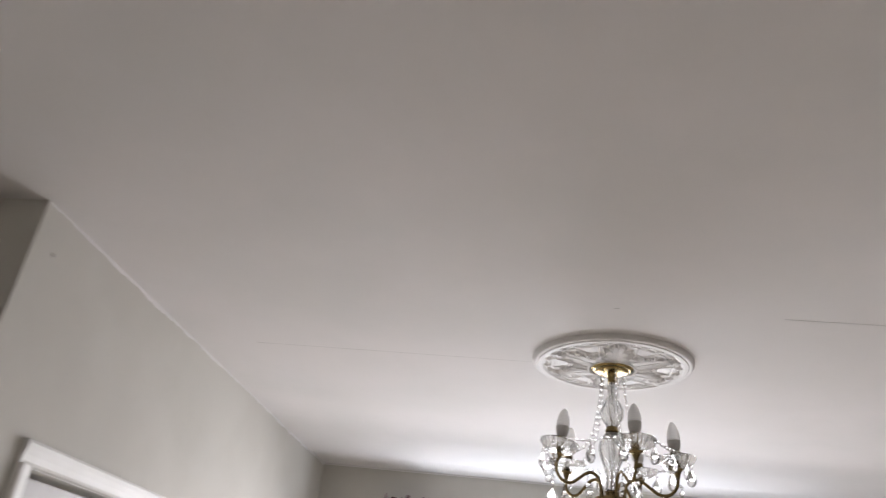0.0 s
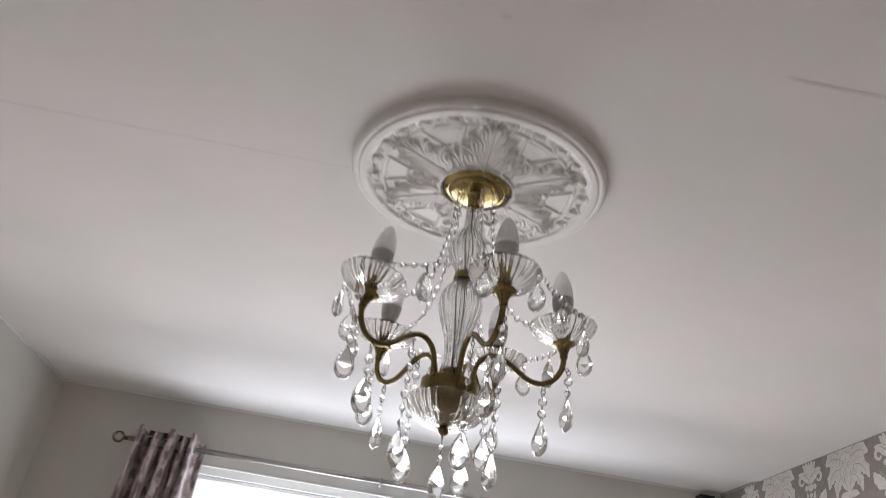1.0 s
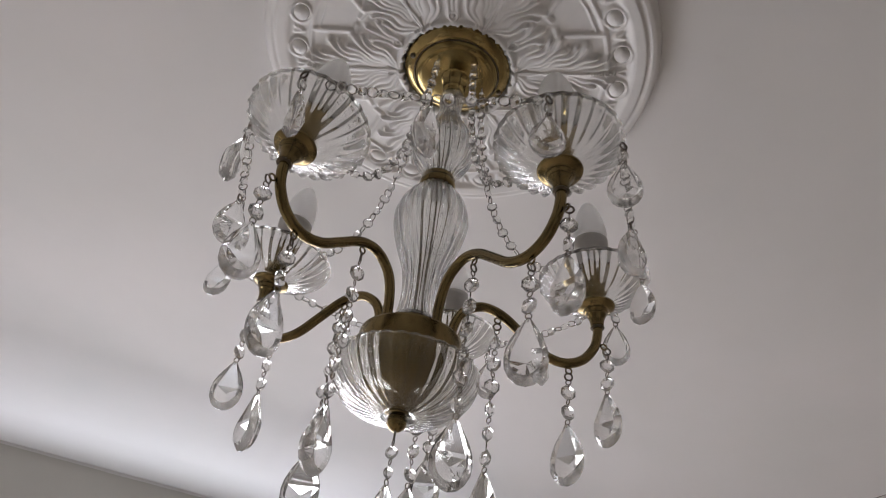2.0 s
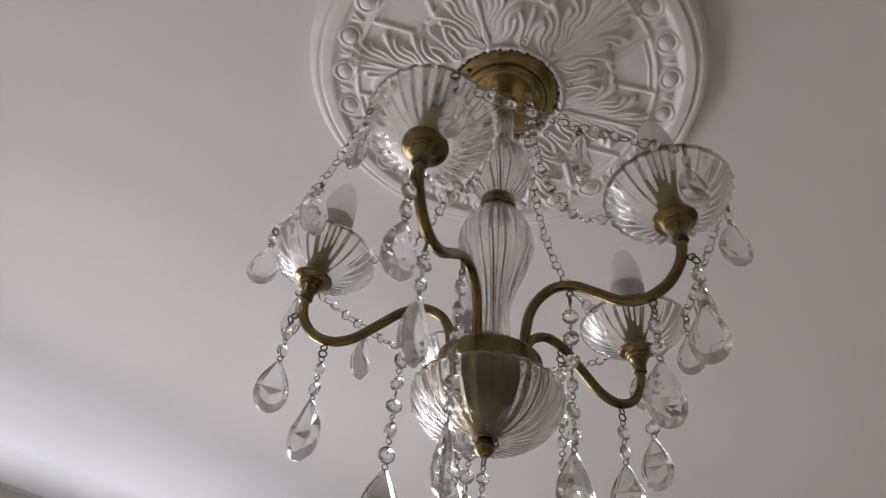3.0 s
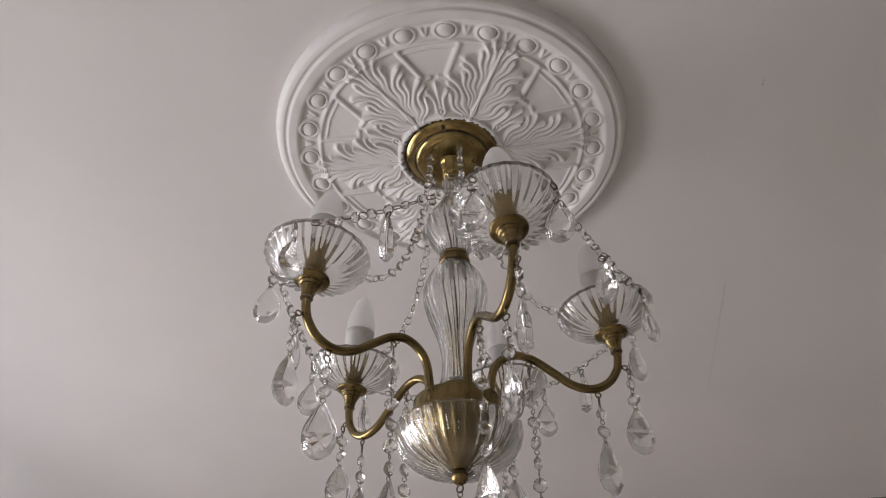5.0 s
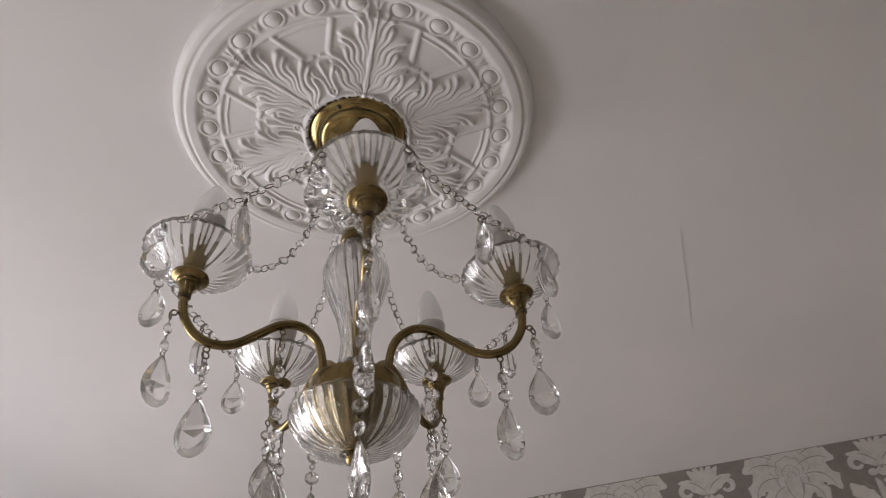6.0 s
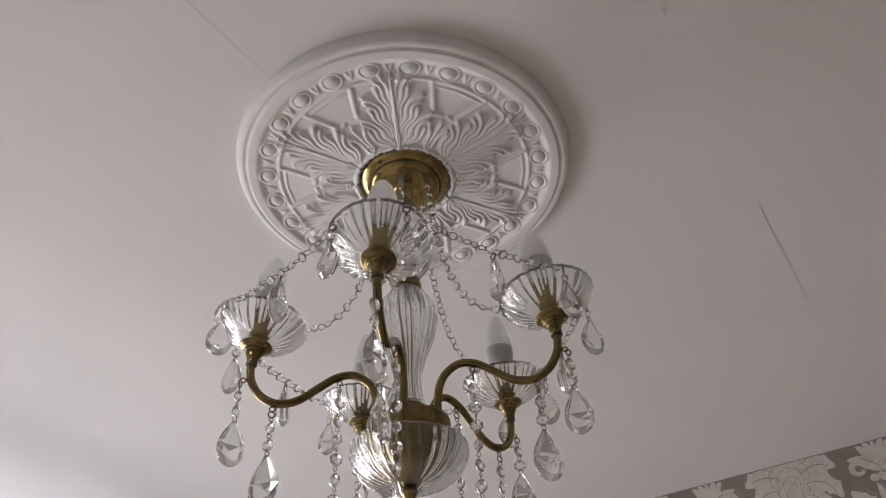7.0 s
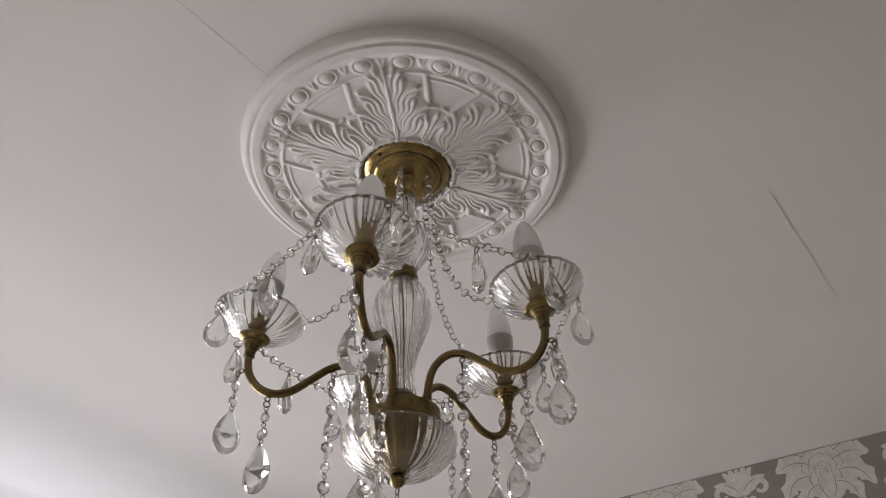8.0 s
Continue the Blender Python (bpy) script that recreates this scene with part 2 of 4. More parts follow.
def seam(x0, x1, y, width, seed, gaps=()):
    """A hairline along a board joint: a thin uneven ridge of filler under the ceiling."""
    rnd = random.Random(seed)
    verts, faces = [], []
    n = int((x1 - x0) / 0.012)
    drift = 0.0
    for i in range(n + 1):
        x = x0 + (x1 - x0) * i / n
        drift = 0.85 * drift + rnd.uniform(-0.0006, 0.0006)
        w = width * rnd.uniform(0.5, 1.1) * min(1, 4 * i / n + 0.1, 4 * (n - i) / n + 0.1)
        z = H + 0.0012 * noise.noise(Vector((x * 1.3, y * 1.3, 3.0)))
        verts += [(x, y + drift - w, z + 0.001), (x, y + drift, z - 0.0004), (x, y + drift + w, z + 0.001)]
        if i:
            a = 3 * (i - 1)
            faces += [(a, a + 1, a + 4, a + 3), (a + 1, a + 2, a + 5, a + 4)]
    return mesh_of("seam", verts, faces, CRACK)


for x0, x1, y, w, s in ((-1.15, -0.20, 0.041, 0.0019, 1), (0.385, 0.76, -0.407, 0.00018, 2), (-0.040, -0.025, -0.413, 0.0009, 3)):
    thing("ceiling_seam", seam(x0, x1, y, w, s), "hairline seam in the ceiling paint", "crack", group="ceiling seams", kind="structure")

# window wall with its opening
WX0, WX1, WZ0, WZ1 = -0.86, 0.86, 1.02, H - 0.205
thing("wall_north", boxes("wall_north", [
    (LEFT - T, WX0, WIN, WIN + 0.26, 0, H + 0.02), (WX1, RIGHT + T, WIN, WIN + 0.26, 0, H + 0.02),
    (WX0, WX1, WIN, WIN + 0.26, 0, WZ0), (WX0, WX1, WIN, WIN + 0.26, WZ1, H + 0.02)], WALL),
    "greige matt painted wall round the window", "wall", kind="structure")
# wall with the door, ending in an outward corner
DY0, DY1, DZ = -0.563, 0.200, 2.004
thing("wall_west", boxes("wall_west", [
    (LEFT - T, LEFT, STEP, DY0, 0, H + 0.012), (LEFT - T, LEFT, DY1, WIN, 0, H + 0.012), (LEFT - T, LEFT, DY0, DY1, DZ, H + 0.012)], WALL),
    "greige matt painted wall with a door", "wall", kind="structure")
thing("wall_step", boxes("wall_step", [(FARLEFT - T, LEFT - T - 0.003, STEP, STEP + T, 0, H + 0.012)], WALL), "greige painted return wall in shade", "wall", kind="structure")
thing("wall_farwest", boxes("wall_farwest", [(FARLEFT - T, FARLEFT, REAR, STEP - 0.003, 0, H + 0.012)], WALL), "plain greige painted wall", "wall", kind="structure")
thing("wall_south", boxes("wall_south", [(FARLEFT - T, RIGHT + T, REAR - T, REAR - 0.003, 0, H + 0.012)], WALL), "plain greige painted wall", "wall", kind="structure")
wall_east = thing("wall_east", boxes("wall_east", [(RIGHT, RIGHT + T, REAR, WIN - 0.003, 0, H + 0.012)], PAPER), "taupe wallpaper with silver damask flowers", "wall", kind="structure")


def cut_line(name, start, end, into, seed, mat, width=1.0):
    """A few uneven millimetres down a wall: brushed ceiling paint edge, or shadow strip."""
    rr = random.Random(seed)
    a, e, face = Vector(start), Vector(end), Vector(into)
    n = int((e - a).length / 0.01)
    verts, faces, w = [], [], 0.004
    for i in range(n + 1):
        w = min(0.011, max(0.0015, 0.9 * w + 0.0004 + rr.uniform(-0.0013, 0.0013)))
        p = a.lerp(e, i / n)
        verts += [p + face * 0.0008 + Vector((0, 0, 0.010)), p + face * 0.0011 - Vector((0, 0, w * width))]
        if i:
            faces.append((2 * i - 2, 2 * i - 1, 2 * i + 1, 2 * i))
    return mesh_of(name, verts, faces, mat, False)


for start, end, into, seed, depth in (((LEFT, STEP + 0.002, H), (LEFT, WIN - 0.002, H), (1, 0, 0), 3, 1.6), ((LEFT + 0.002, WIN, H), (RIGHT - 0.002, WIN, H), (0, -1, 0), 8, 0.35)):
    thing("trim_paint_edge", cut_line("paint_edge", start, end, into, seed, CEIL, depth), "uneven brushed edge of white ceiling paint", "paint edge", kind="structure")
# shadow line under the ceiling, put in as a strip of line-print colour
thing("trim_paper_shadow", cut_line("paper_shadow", (RIGHT, REAR + 0.002, H - 0.001), (RIGHT, WIN - 0.003, H - 0.001), (-1, 0, 0), 12, VEIN, 0.4), "uneven strip standing for the shadow line above the wallpaper", "wallpaper edge", kind="structure")


# ---- wallpaper pattern ----
def frond_strip(p0, p1, p2, width, lobes=0, depth=0.2, steps=16, power=0.8):
    """A leaf shape in the plane: a bent spine with a width that swells and closes, with lobed edges."""
    left, right = [], []
    for i in range(steps + 1):
        t = i / steps
        c = [(1 - t) ** 2 * a + 2 * t * (1 - t) * b_ + t * t * d for a, b_, d in zip(p0, p1, p2)]
        g = [2 * (1 - t) * (b_ - a) + 2 * t * (d - b_) for a, b_, d in zip(p0, p1, p2)]
        n = math.hypot(*g) or 1
        w = width * math.sin(math.pi * min(1, t ** power)) ** 0.7 * (1 - depth * abs(math.sin(lobes * math.pi * t))) + 0.0006
        left.append((c[0] - g[1] / n * w, c[1] + g[0] / n * w))
        right.append((c[0] + g[1] / n * w, c[1] - g[0] / n * w))
    pts = left + right
    faces = [(i, i + 1, steps + 2 + i, steps + 1 + i) for i in range(steps)]
    return pts, faces


def disc(cx, cy, r, lobes=0, depth=0.15, squash=1.0, n=36):
    pts = [(cx, cy)]
    for i in range(n):
        a = 2 * math.pi * i / n
        k = r * (1 - depth * abs(math.sin(lobes * a / 2)))
        pts.append((cx + k * math.cos(a), cy + k * squash * math.sin(a)))
    return pts, [(0, 1 + i, 1 + (i + 1) % n) for i in range(n)]


def curl(cx, cy, r, start, turn, width, n=22):
    """A scroll that winds in."""
    pts, faces = [], []
    for i in range(n + 1):
        t = i / n
        a, k, w = start + turn * t, r * (1 - 0.72 * t), width * (1 - 0.5 * t)
        pts += [(cx + (k - w) * math.cos(a), cy + (k - w) * math.sin(a)), (cx + (k + w) * math.cos(a), cy + (k + w) * math.sin(a))]
        if i:
            faces.append((2 * i - 2, 2 * i - 1, 2 * i + 1, 2 * i))
    return pts, faces


def mirror(shapes):
    return shapes + [([(-x, y) for x, y in pts], faces) for pts, faces in shapes]


def flat_mesh(name, shapes, mat, lift):
    """Print on the wallpaper, along the wall and up it, a hair proud of the paper."""
    verts, faces = [], []
    for k, (pts, fs) in enumerate(shapes):
        n = len(verts)
        verts += [(-lift - 0.00003 * k, x, y) for x, y in pts]
        faces += [[i + n for i in f] for f in fs]
    me = mesh_of(name, verts, faces, mat, False)
    return me


flower = mirror([
    frond_strip((0.010, 0.000), (0.070, 0.050), (0.112, 0.016), 0.034, 4, 0.34, 32, 0.9),
    frond_strip((0.012, 0.012), (0.055, 0.060), (0.096, 0.066), 0.027, 3, 0.32, 28),
    frond_strip((0.016, -0.016), (0.090, 0.004), (0.104, -0.062), 0.031, 4, 0.36, 32),
    frond_strip((0.012, -0.030), (0.066, -0.036), (0.066, -0.096), 0.024, 3, 0.34, 28),
    frond_strip((0.004, -0.085), (0.022, -0.056), (0.042, -0.052), 0.009, 2, 0.2),
    frond_strip((0.004, -0.098), (0.026, -0.088), (0.048, -0.100), 0.012, 3, 0.2),
    frond_strip((0.004, -0.135), (0.034, -0.155), (0.060, -0.130), 0.013, 3, 0.2),
    frond_strip((0.004, -0.160), (0.030, -0.190), (0.066, -0.182), 0.012, 3, 0.2),
]) + [disc(0, 0.020, 0.054, 9, 0.10, 0.95), disc(0, -0.030, 0.036, 5, 0.10, 1.2), disc(0, -0.092, 0.011), disc(0, -0.118, 0.014),
      frond_strip((0, -0.06), (0, -0.12), (0, -0.19), 0.009)]


def scallops(cx, cy, rx, ry, a0, a1, count, bulge, width):
    """A row of petal edges along an arc, drawn as a thin line."""
    pts, faces, n = [], [], count * 8
    for i in range(n + 1):
        t = i / n
        a = radians(a0 + (a1 - a0) * t)
        k = 1 + bulge * abs(math.sin(count * math.pi * t))
        for e in (-1, 1):
            pts.append((cx + (rx * k + e * width) * math.cos(a), cy + (ry * k + e * width) * math.sin(a)))
        if i:
            faces.append((2 * i - 2, 2 * i - 1, 2 * i + 1, 2 * i))
    return pts, faces


flower_lines = mirror([
    frond_strip((0.026, 0.018), (0.070, 0.042), (0.098, 0.020), 0.0008),
    frond_strip((0.030, -0.010), (0.082, 0.000), (0.095, -0.050), 0.0008),
    frond_strip((0.022, -0.034), (0.058, -0.040), (0.060, -0.084), 0.0007),
    frond_strip((0.034, 0.040), (0.060, 0.056), (0.086, 0.062), 0.0007),
    frond_strip((0.006, -0.070), (0.022, -0.050), (0.018, -0.016), 0.0008),
    frond_strip((0.034, -0.034), (0.040, -0.020), (0.034, -0.010), 0.0008),
]) + [scallops(0, 0.018, 0.046, 0.042, -30, 210, 7, 0.10, 0.0008), scallops(0, 0.008, 0.030, 0.030, -30, 210, 5, 0.14, 0.0008), scallops(0, -0.004, 0.018, 0.020, -20, 200, 3, 0.18, 0.0008),
      scallops(0, -0.016, 0.010, 0.018, 0, 180, 1, 0.0, 0.0007)] + [
    disc(x, y, 0.0014, n=8) for x, y in ((-0.008, 0.004), (0.008, 0.004), (0, 0.009), (-0.012, -0.005), (0.012, -0.005))]
fleur = [([(1.5 * x, 1.3 * y) for x, y in p], f) for p, f in mirror([
    frond_strip((0.004, -0.020), (0.022, 0.010), (0.046, 0.012), 0.011, 3, 0.2),
    curl(0.032, -0.010, 0.016, 1.8, -4.6, 0.0055),
    frond_strip((0.003, -0.008), (0.014, 0.022), (0.026, 0.034), 0.008, 2, 0.2),
    frond_strip((0.003, 0.000), (0.010, 0.026), (0.014, 0.044), 0.006, 2, 0.2),
    disc(0.016, -0.030, 0.007),
    frond_strip((0.010, -0.120), (0.008, -0.080), (0.016, -0.040), 0.007),
    frond_strip((0.022, -0.085), (0.046, -0.070), (0.056, -0.044), 0.016, 3, 0.25),
    curl(0.048, -0.118, 0.034, 2.2, 4.4, 0.0095),
    frond_strip((0.012, -0.150), (0.045, -0.165), (0.078, -0.140), 0.015, 4, 0.25),
]) + [frond_strip((0, -0.020), (0, 0.008), (0, 0.040), 0.007, 2, 0.2), disc(0, -0.030, 0.010), disc(0, -0.05, 0.006),
      frond_strip((0, -0.06), (0, -0.10), (0, -0.20), 0.010)]]
fleur_lines = mirror([
    frond_strip((0.006, -0.014), (0.022, 0.008), (0.042, 0.012), 0.0011),
    frond_strip((0.011, -0.110), (0.010, -0.080), (0.015, -0.050), 0.0011),
    frond_strip((0.032, -0.080), (0.048, -0.070), (0.055, -0.056), 0.0012),
]) + [disc(0, -0.030, 0.0035)]
FLOWER, FLOWER_L = flat_mesh("damask_flower", flower, DAMASK, 0.0004), flat_mesh("line_print", flower_lines, VEIN, 0.0022)
FLEUR, FLEUR_L = flat_mesh("damask_fleuron", fleur, DAMASK, 0.0004), flat_mesh("line_print", fleur_lines, VEIN, 0.0022)


def clipped(me, top, name):
    """A copy of a flat print that ends at the ceiling."""
    bm = bmesh.new()
    bm.from_mesh(me)
    bmesh.ops.bisect_plane(bm, geom=bm.verts[:] + bm.edges[:] + bm.faces[:], plane_co=(0, 0, top), plane_no=(0, 0, 1), clear_outer=True)
    out = bpy.data.meshes.new(name)
    bm.to_mesh(out)
    bm.free()
    out.materials.append(me.materials[0])
    return out


FDROP, LDROP = 0.056, 0.050
top_meshes = [(clipped(FLOWER, FDROP - 0.002, "damask_flower"), clipped(FLOWER_L, FDROP - 0.002, "line_print"), FDROP),
              (clipped(FLEUR, LDROP - 0.002, "damask_fleuron"), clipped(FLEUR_L, LDROP - 0.002, "line_print"), LDROP)]
for k in range(-13, 10):
    y = -0.174 + 0.21 * k
    for row in range(3):
        odd = (k + row) % 2
        if row == 0:
            me, ln, drop = top_meshes[odd]
        else:
            me, ln, drop = ((FLOWER, FLOWER_L, FDROP), (FLEUR, FLEUR_L, LDROP))[odd]
        if not REAR < y - 0.1 or not y + 0.11 < WIN:
            continue
        ob = part("damask_fleuron" if odd else "damask_flower", me, wall_east, pose(RIGHT, y, H - drop - 0.27 * row))
        part("line_print", ln, ob)

# ---- door ----
door = thing("door_1", boxes("door_leaf", [(-0.04, 0, -0.757, 0, 0.008, 1.988)], DOOR, 0.002), "pale grey painted door, slightly ajar", "door",
             pose(LEFT - 0.008, DY1 - 0.004, 0, 0, 0, -2.0), kind="structure")
part("panel_moulding", boxes("panel_moulding", [(0.0005, 0.008, -0.64, -0.12, 1.87, 1.89), (0.0005, 0.008, -0.64, -0.12, 1.13, 1.15),
                                               (0.0005, 0.008, -0.64, -0.62, 1.151, 1.869), (0.0005, 0.008, -0.14, -0.12, 1.151, 1.869)], DOOR, 0.002), door)
part("door_handle", joined("door_handle", [tube_data([Vector((0.0, -0.70, 1.0)), Vector((0.05, -0.70, 1.0))], 0.009), tube_data([Vector((0.05, -0.71, 1.0)), Vector((0.05, -0.59, 1.0))], 0.008)], STEEL), door, label="satin steel lever handle")
AW = 0.053


def moulding(name, run, mat):
    """An architrave length from a profile of (across, proud), run given as start, end, across direction."""
    prof = [(0, 0), (0, 0.008), (0.006, 0.012), (0.020, 0.014), (0.034, 0.018), (0.046, 0.019), (0.0525, 0.016), (0.0525, 0)]
    (s, e, across), n = run, len(prof)
    verts = [Vector(p) + Vector(across) * a * k + Vector((q, 0, 0)) for p, k in ((s, 1), (e, 1)) for a, q in prof]
    faces = [(i, (i + 1) % n, n + (i + 1) % n, n + i) for i in range(n)] + [tuple(range(n)), tuple(range(n, 2 * n))]
    return mesh_of(name, verts, faces, mat, False)


for run in (((LEFT, DY0, 0), (LEFT, DY0, DZ), (0, -1, 0)), ((LEFT, DY1, 0), (LEFT, DY1, DZ), (0, 1, 0)),
            ((LEFT, DY0 - AW, DZ + 0.001), (LEFT, DY1 + AW, DZ + 0.001), (0, 0, 1))):
    thing("trim_architrave", moulding("architrave", run, GLOSS), "white gloss door architrave moulding", "trim", kind="structure")
thing("trim_door_lining", boxes("door_lining", [(LEFT - T, LEFT - 0.002, DY0 + 0.0005, DY0 + 0.002, 0, DZ - 0.003), (LEFT - T, LEFT - 0.002, DY1 - 0.002, DY1 - 0.0005, 0, DZ - 0.003),
      (LEFT - T, LEFT - 0.002, DY0 + 0.003, DY1 - 0.003, DZ - 0.0025, DZ - 0.0005)], GLOSS), "white gloss door lining", "trim", kind="structure")
thing("wall_hall", boxes("wall_hall", [(LEFT - 1.0, LEFT - 0.95, STEP + T + 0.002, WIN, 0, H + 0.012)], WALL), "plain wall of the hall behind the door", "wall", kind="structure")
thing("wall_nail", lathe("wall_nail", [(0.0, 0), (0.004, 0.001), (0.0045, 0.003), (0.002, 0.006), (0.0, 0.0065)], 12, CRACK), "small painted-over nail head in the wall", "nail",
      pose(LEFT - 0.0005, -0.752, H - 0.105, 0, 90, 0))

# ---- window ----
win = thing("window_1", boxes("window_frame", [
    (WX0, WX1, WIN + 0.09, WIN + 0.16, WZ1 - 0.050, WZ1 - 0.002), (WX0, WX1, WIN + 0.09, WIN + 0.16, WZ0 + 0.03, WZ0 + 0.09),
    (WX0, WX0 + 0.06, WIN + 0.0905, WIN + 0.1595, WZ0 + 0.0905, WZ1 - 0.0505), (WX1 - 0.06, WX1, WIN + 0.0905, WIN + 0.1595, WZ0 + 0.0905, WZ1 - 0.0505),
    (-0.03, 0.03, WIN + 0.0905, WIN + 0.1595, WZ0 + 0.0905, WZ1 - 0.0505)], UPVC, 0.004), "white plastic casement window, bright daylight behind", "window", kind="structure")
for x0, x1 in ((WX0 + 0.061, -0.031), (0.031, WX1 - 0.061)):
    part("sash", boxes("sash", [(x0, x1, WIN + 0.10, WIN + 0.15, WZ1 - 0.066, WZ1 - 0.051), (x0, x1, WIN + 0.10, WIN + 0.15, WZ0 + 0.091, WZ0 + 0.133),
                                (x0, x0 + 0.04, WIN + 0.1005, WIN + 0.1495, WZ0 + 0.1335, WZ1 - 0.0665), (x1 - 0.04, x1, WIN + 0.1005, WIN + 0.1495, WZ0 + 0.1335, WZ1 - 0.0665)], UPVC, 0.003), win)
    pane = part("pane", boxes("pane", [(x0 + 0.0405, x1 - 0.0405, WIN + 0.122, WIN + 0.128, WZ0 + 0.134, WZ1 - 0.067)], PANE), win)
    pane.visible_shadow = False
part("window_sill", boxes("window_sill", [(WX0 - 0.04, WX1 + 0.04, WIN - 0.05, WIN + 0.089, WZ0 - 0.001, WZ0 + 0.029)], GLOSS, 0.006), win)
# head lining of the opening: a flat board with a lipped lower edge
part("head_board", boxes("head_board", [(WX0 - 0.03, WX1 + 0.03, WIN - 0.016, WIN - 0.0005, WZ1 - 0.030, WZ1 + 0.012), (WX0 - 0.03, WX1 + 0.03, WIN - 0.024, WIN - 0.0165, WZ1 - 0.036, WZ1 - 0.026)], GLOSS, 0.003), win)
thing("ground", boxes("ground", [(-60, 60, WIN + 0.5, 120, -0.6, -0.5)], CARPET), "pale ground outside the window", "ground", kind="structure")
thing("backdrop", boxes("backdrop", [(-90, 90, 100.0, 100.5, -0.45, 70)], SKYLIT), "plain white overcast sky far outside the window", "sky", kind="structure")

# ---- curtain pole and curtain ----
RY, RZ = WIN - 0.08, H - 0.197
pole = thing("curtain_pole", joined("pole", [tube_data([Vector((-1.025, RY, RZ)), Vector((1.0, RY, RZ))], 0.0102, 20), tube_data([Vector((-0.1, RY, RZ)), Vector((1.005, RY, RZ))], 0.0116, 20)], STEEL),
             "satin steel curtain pole with ball finials", "curtain pole")
ball = [(0.0, -0.0175), (0.008, -0.0155), (0.0142, -0.0095), (0.017, 0.0), (0.0142, 0.0095), (0.008, 0.0155), (0.0, 0.0175)]
for sx in (-1, 1):
    x = -1.064 if sx < 0 else 1.042
    part("finial", lathe("finial", ball, 20, GLASS), pole, pose(x, RY, RZ, 0, 90, 0), "clear ball finial in a steel ring")
    part("finial_ring", joined("finial_ring", [ring_data(0.0195, 0.0040, pose(x, RY, RZ), segs=28), tube_data([Vector((x - sx * 0.019, RY, RZ)), Vector((x - sx * 0.045, RY, RZ))], 0.008, 16)], WIRE), pole)
part("bracket", joined("bracket", [tube_data([Vector((-0.03, WIN, RZ - 0.01)), Vector((-0.03, RY, RZ - 0.012))], 0.006), ring_data(0.0165, 0.003, pose(-0.03, RY, RZ, 0, 0, 90), segs=24)], STEEL), pole)


def curtain_mesh(x0, x1, folds, bottom):
    """Eyelet curtain: deep even folds at the heading that loosen and spread downwards, with a turned hem of some thickness."""
    nx, nz = folds * 16, 44
    rnd = random.Random(5)
    ph = [rnd.uniform(-0.35, 0.35) for _ in range(folds + 2)]
    verts, faces = [], []
    for side in (0, 1):
        for j in range(nz + 1):
            t = j / nz
            z = (RZ + 0.042) * (1 - t) + bottom * t
            for i in range(nx + 1):
                s = i / nx
                a = (s + 0.045 * math.sin(7.3 * s + 0.6) + 0.026 * math.sin(17 * s)) * folds * 2 * math.pi
                wob = ph[int(s * folds)] * t
                spread = 1 + 0.55 * t
                x = (x0 + x1) / 2 - 0.10 * t + (s - 0.5) * (x1 - x0) * spread + 0.012 * math.sin(2 * a + 1) * (0.4 + t)
                y = RY + 0.052 * math.cos(a + wob) * (1 - 0.25 * t) + 0.006 * noise.noise(Vector((s * 9, t * 7, 1)))
                z_ = z + (0.012 * math.sin(a * 0.5 + 0.7) - 0.004 * noise.noise(Vector((s * 14, 0, 2)))) * (1 - t)
                verts.append((x, y + side * 0.003, z_))
    n = (nx + 1) * (nz + 1)
    for j in range(nz):
        for i in range(nx):
            a = j * (nx + 1) + i
            faces.append((a, a + 1, a + nx + 2, a + nx + 1))
            faces.append((n + a, n + a + nx + 1, n + a + nx + 2, n + a + 1))
    for i in range(nx):
        faces.append((i, n + i, n + i + 1, i + 1))
        k = nz * (nx + 1) + i
        faces.append((k, k + 1, n + k + 1, n + k))
    for j in range(nz):
        for i in (0, nx):
            a = j * (nx + 1) + i
            faces.append((a, a + nx + 1, n + a + nx + 1, n + a))
    return mesh_of("curtain", verts, faces, VELVET)


curtain = thing("curtain", curtain_mesh(-0.99, -0.74, 5, 0.02), "mauve crushed velvet eyelet curtain drawn aside", "curtain")
for k in range(8):
    x = -0.99 + 0.25 * (k + 0.5) / 8
    turn = 55 if k % 2 else -55
    part("eyelet", joined("eyelet", [ring_data(0.021, 0.0035, pose(0, 0, 0, 0, 0, 0), segs=20)], STEEL), curtain, pose(x, RY, RZ, 0, 0, turn), "steel eyelet ring")
# added maroon strips: shade in the fold valleys under the heading
for k in range(1, 5):
    part("fold_shade_strip", boxes("fold_shade_strip", [(-0.014, 0.014, -0.0015, 0.0015, -0.062, 0.0)], FOLD_SHADE, 0.001), curtain,
         pose(-0.99 + 0.05 * k + 0.004 * math.sin(5 * k), RY + 0.012, RZ + 0.046, 0, 6, 12 * math.sin(3 * k)), "maroon strip standing for the shade in the fold")

# ---- small sensor in the corner ----
sensor = thing("corner_sensor", boxes("sensor_body", [(-0.03, 0.03, -0.045, 0.0, -0.085, -0.012)], UPVC, 0.006), "small white wall sensor with a black top", "sensor", pose(1.335, WIN - 0.001, H - 0.018))
# black strip along the top of the white body
part("top_strip", boxes("top_strip", [(-0.033, 0.033, -0.049, -0.001, -0.0115, 0.002)], BLACK, 0.003), sensor, label="black strip along the top")

# ---- ceiling rose ----
LEAF0, EGG0 = 210.5, 203.0


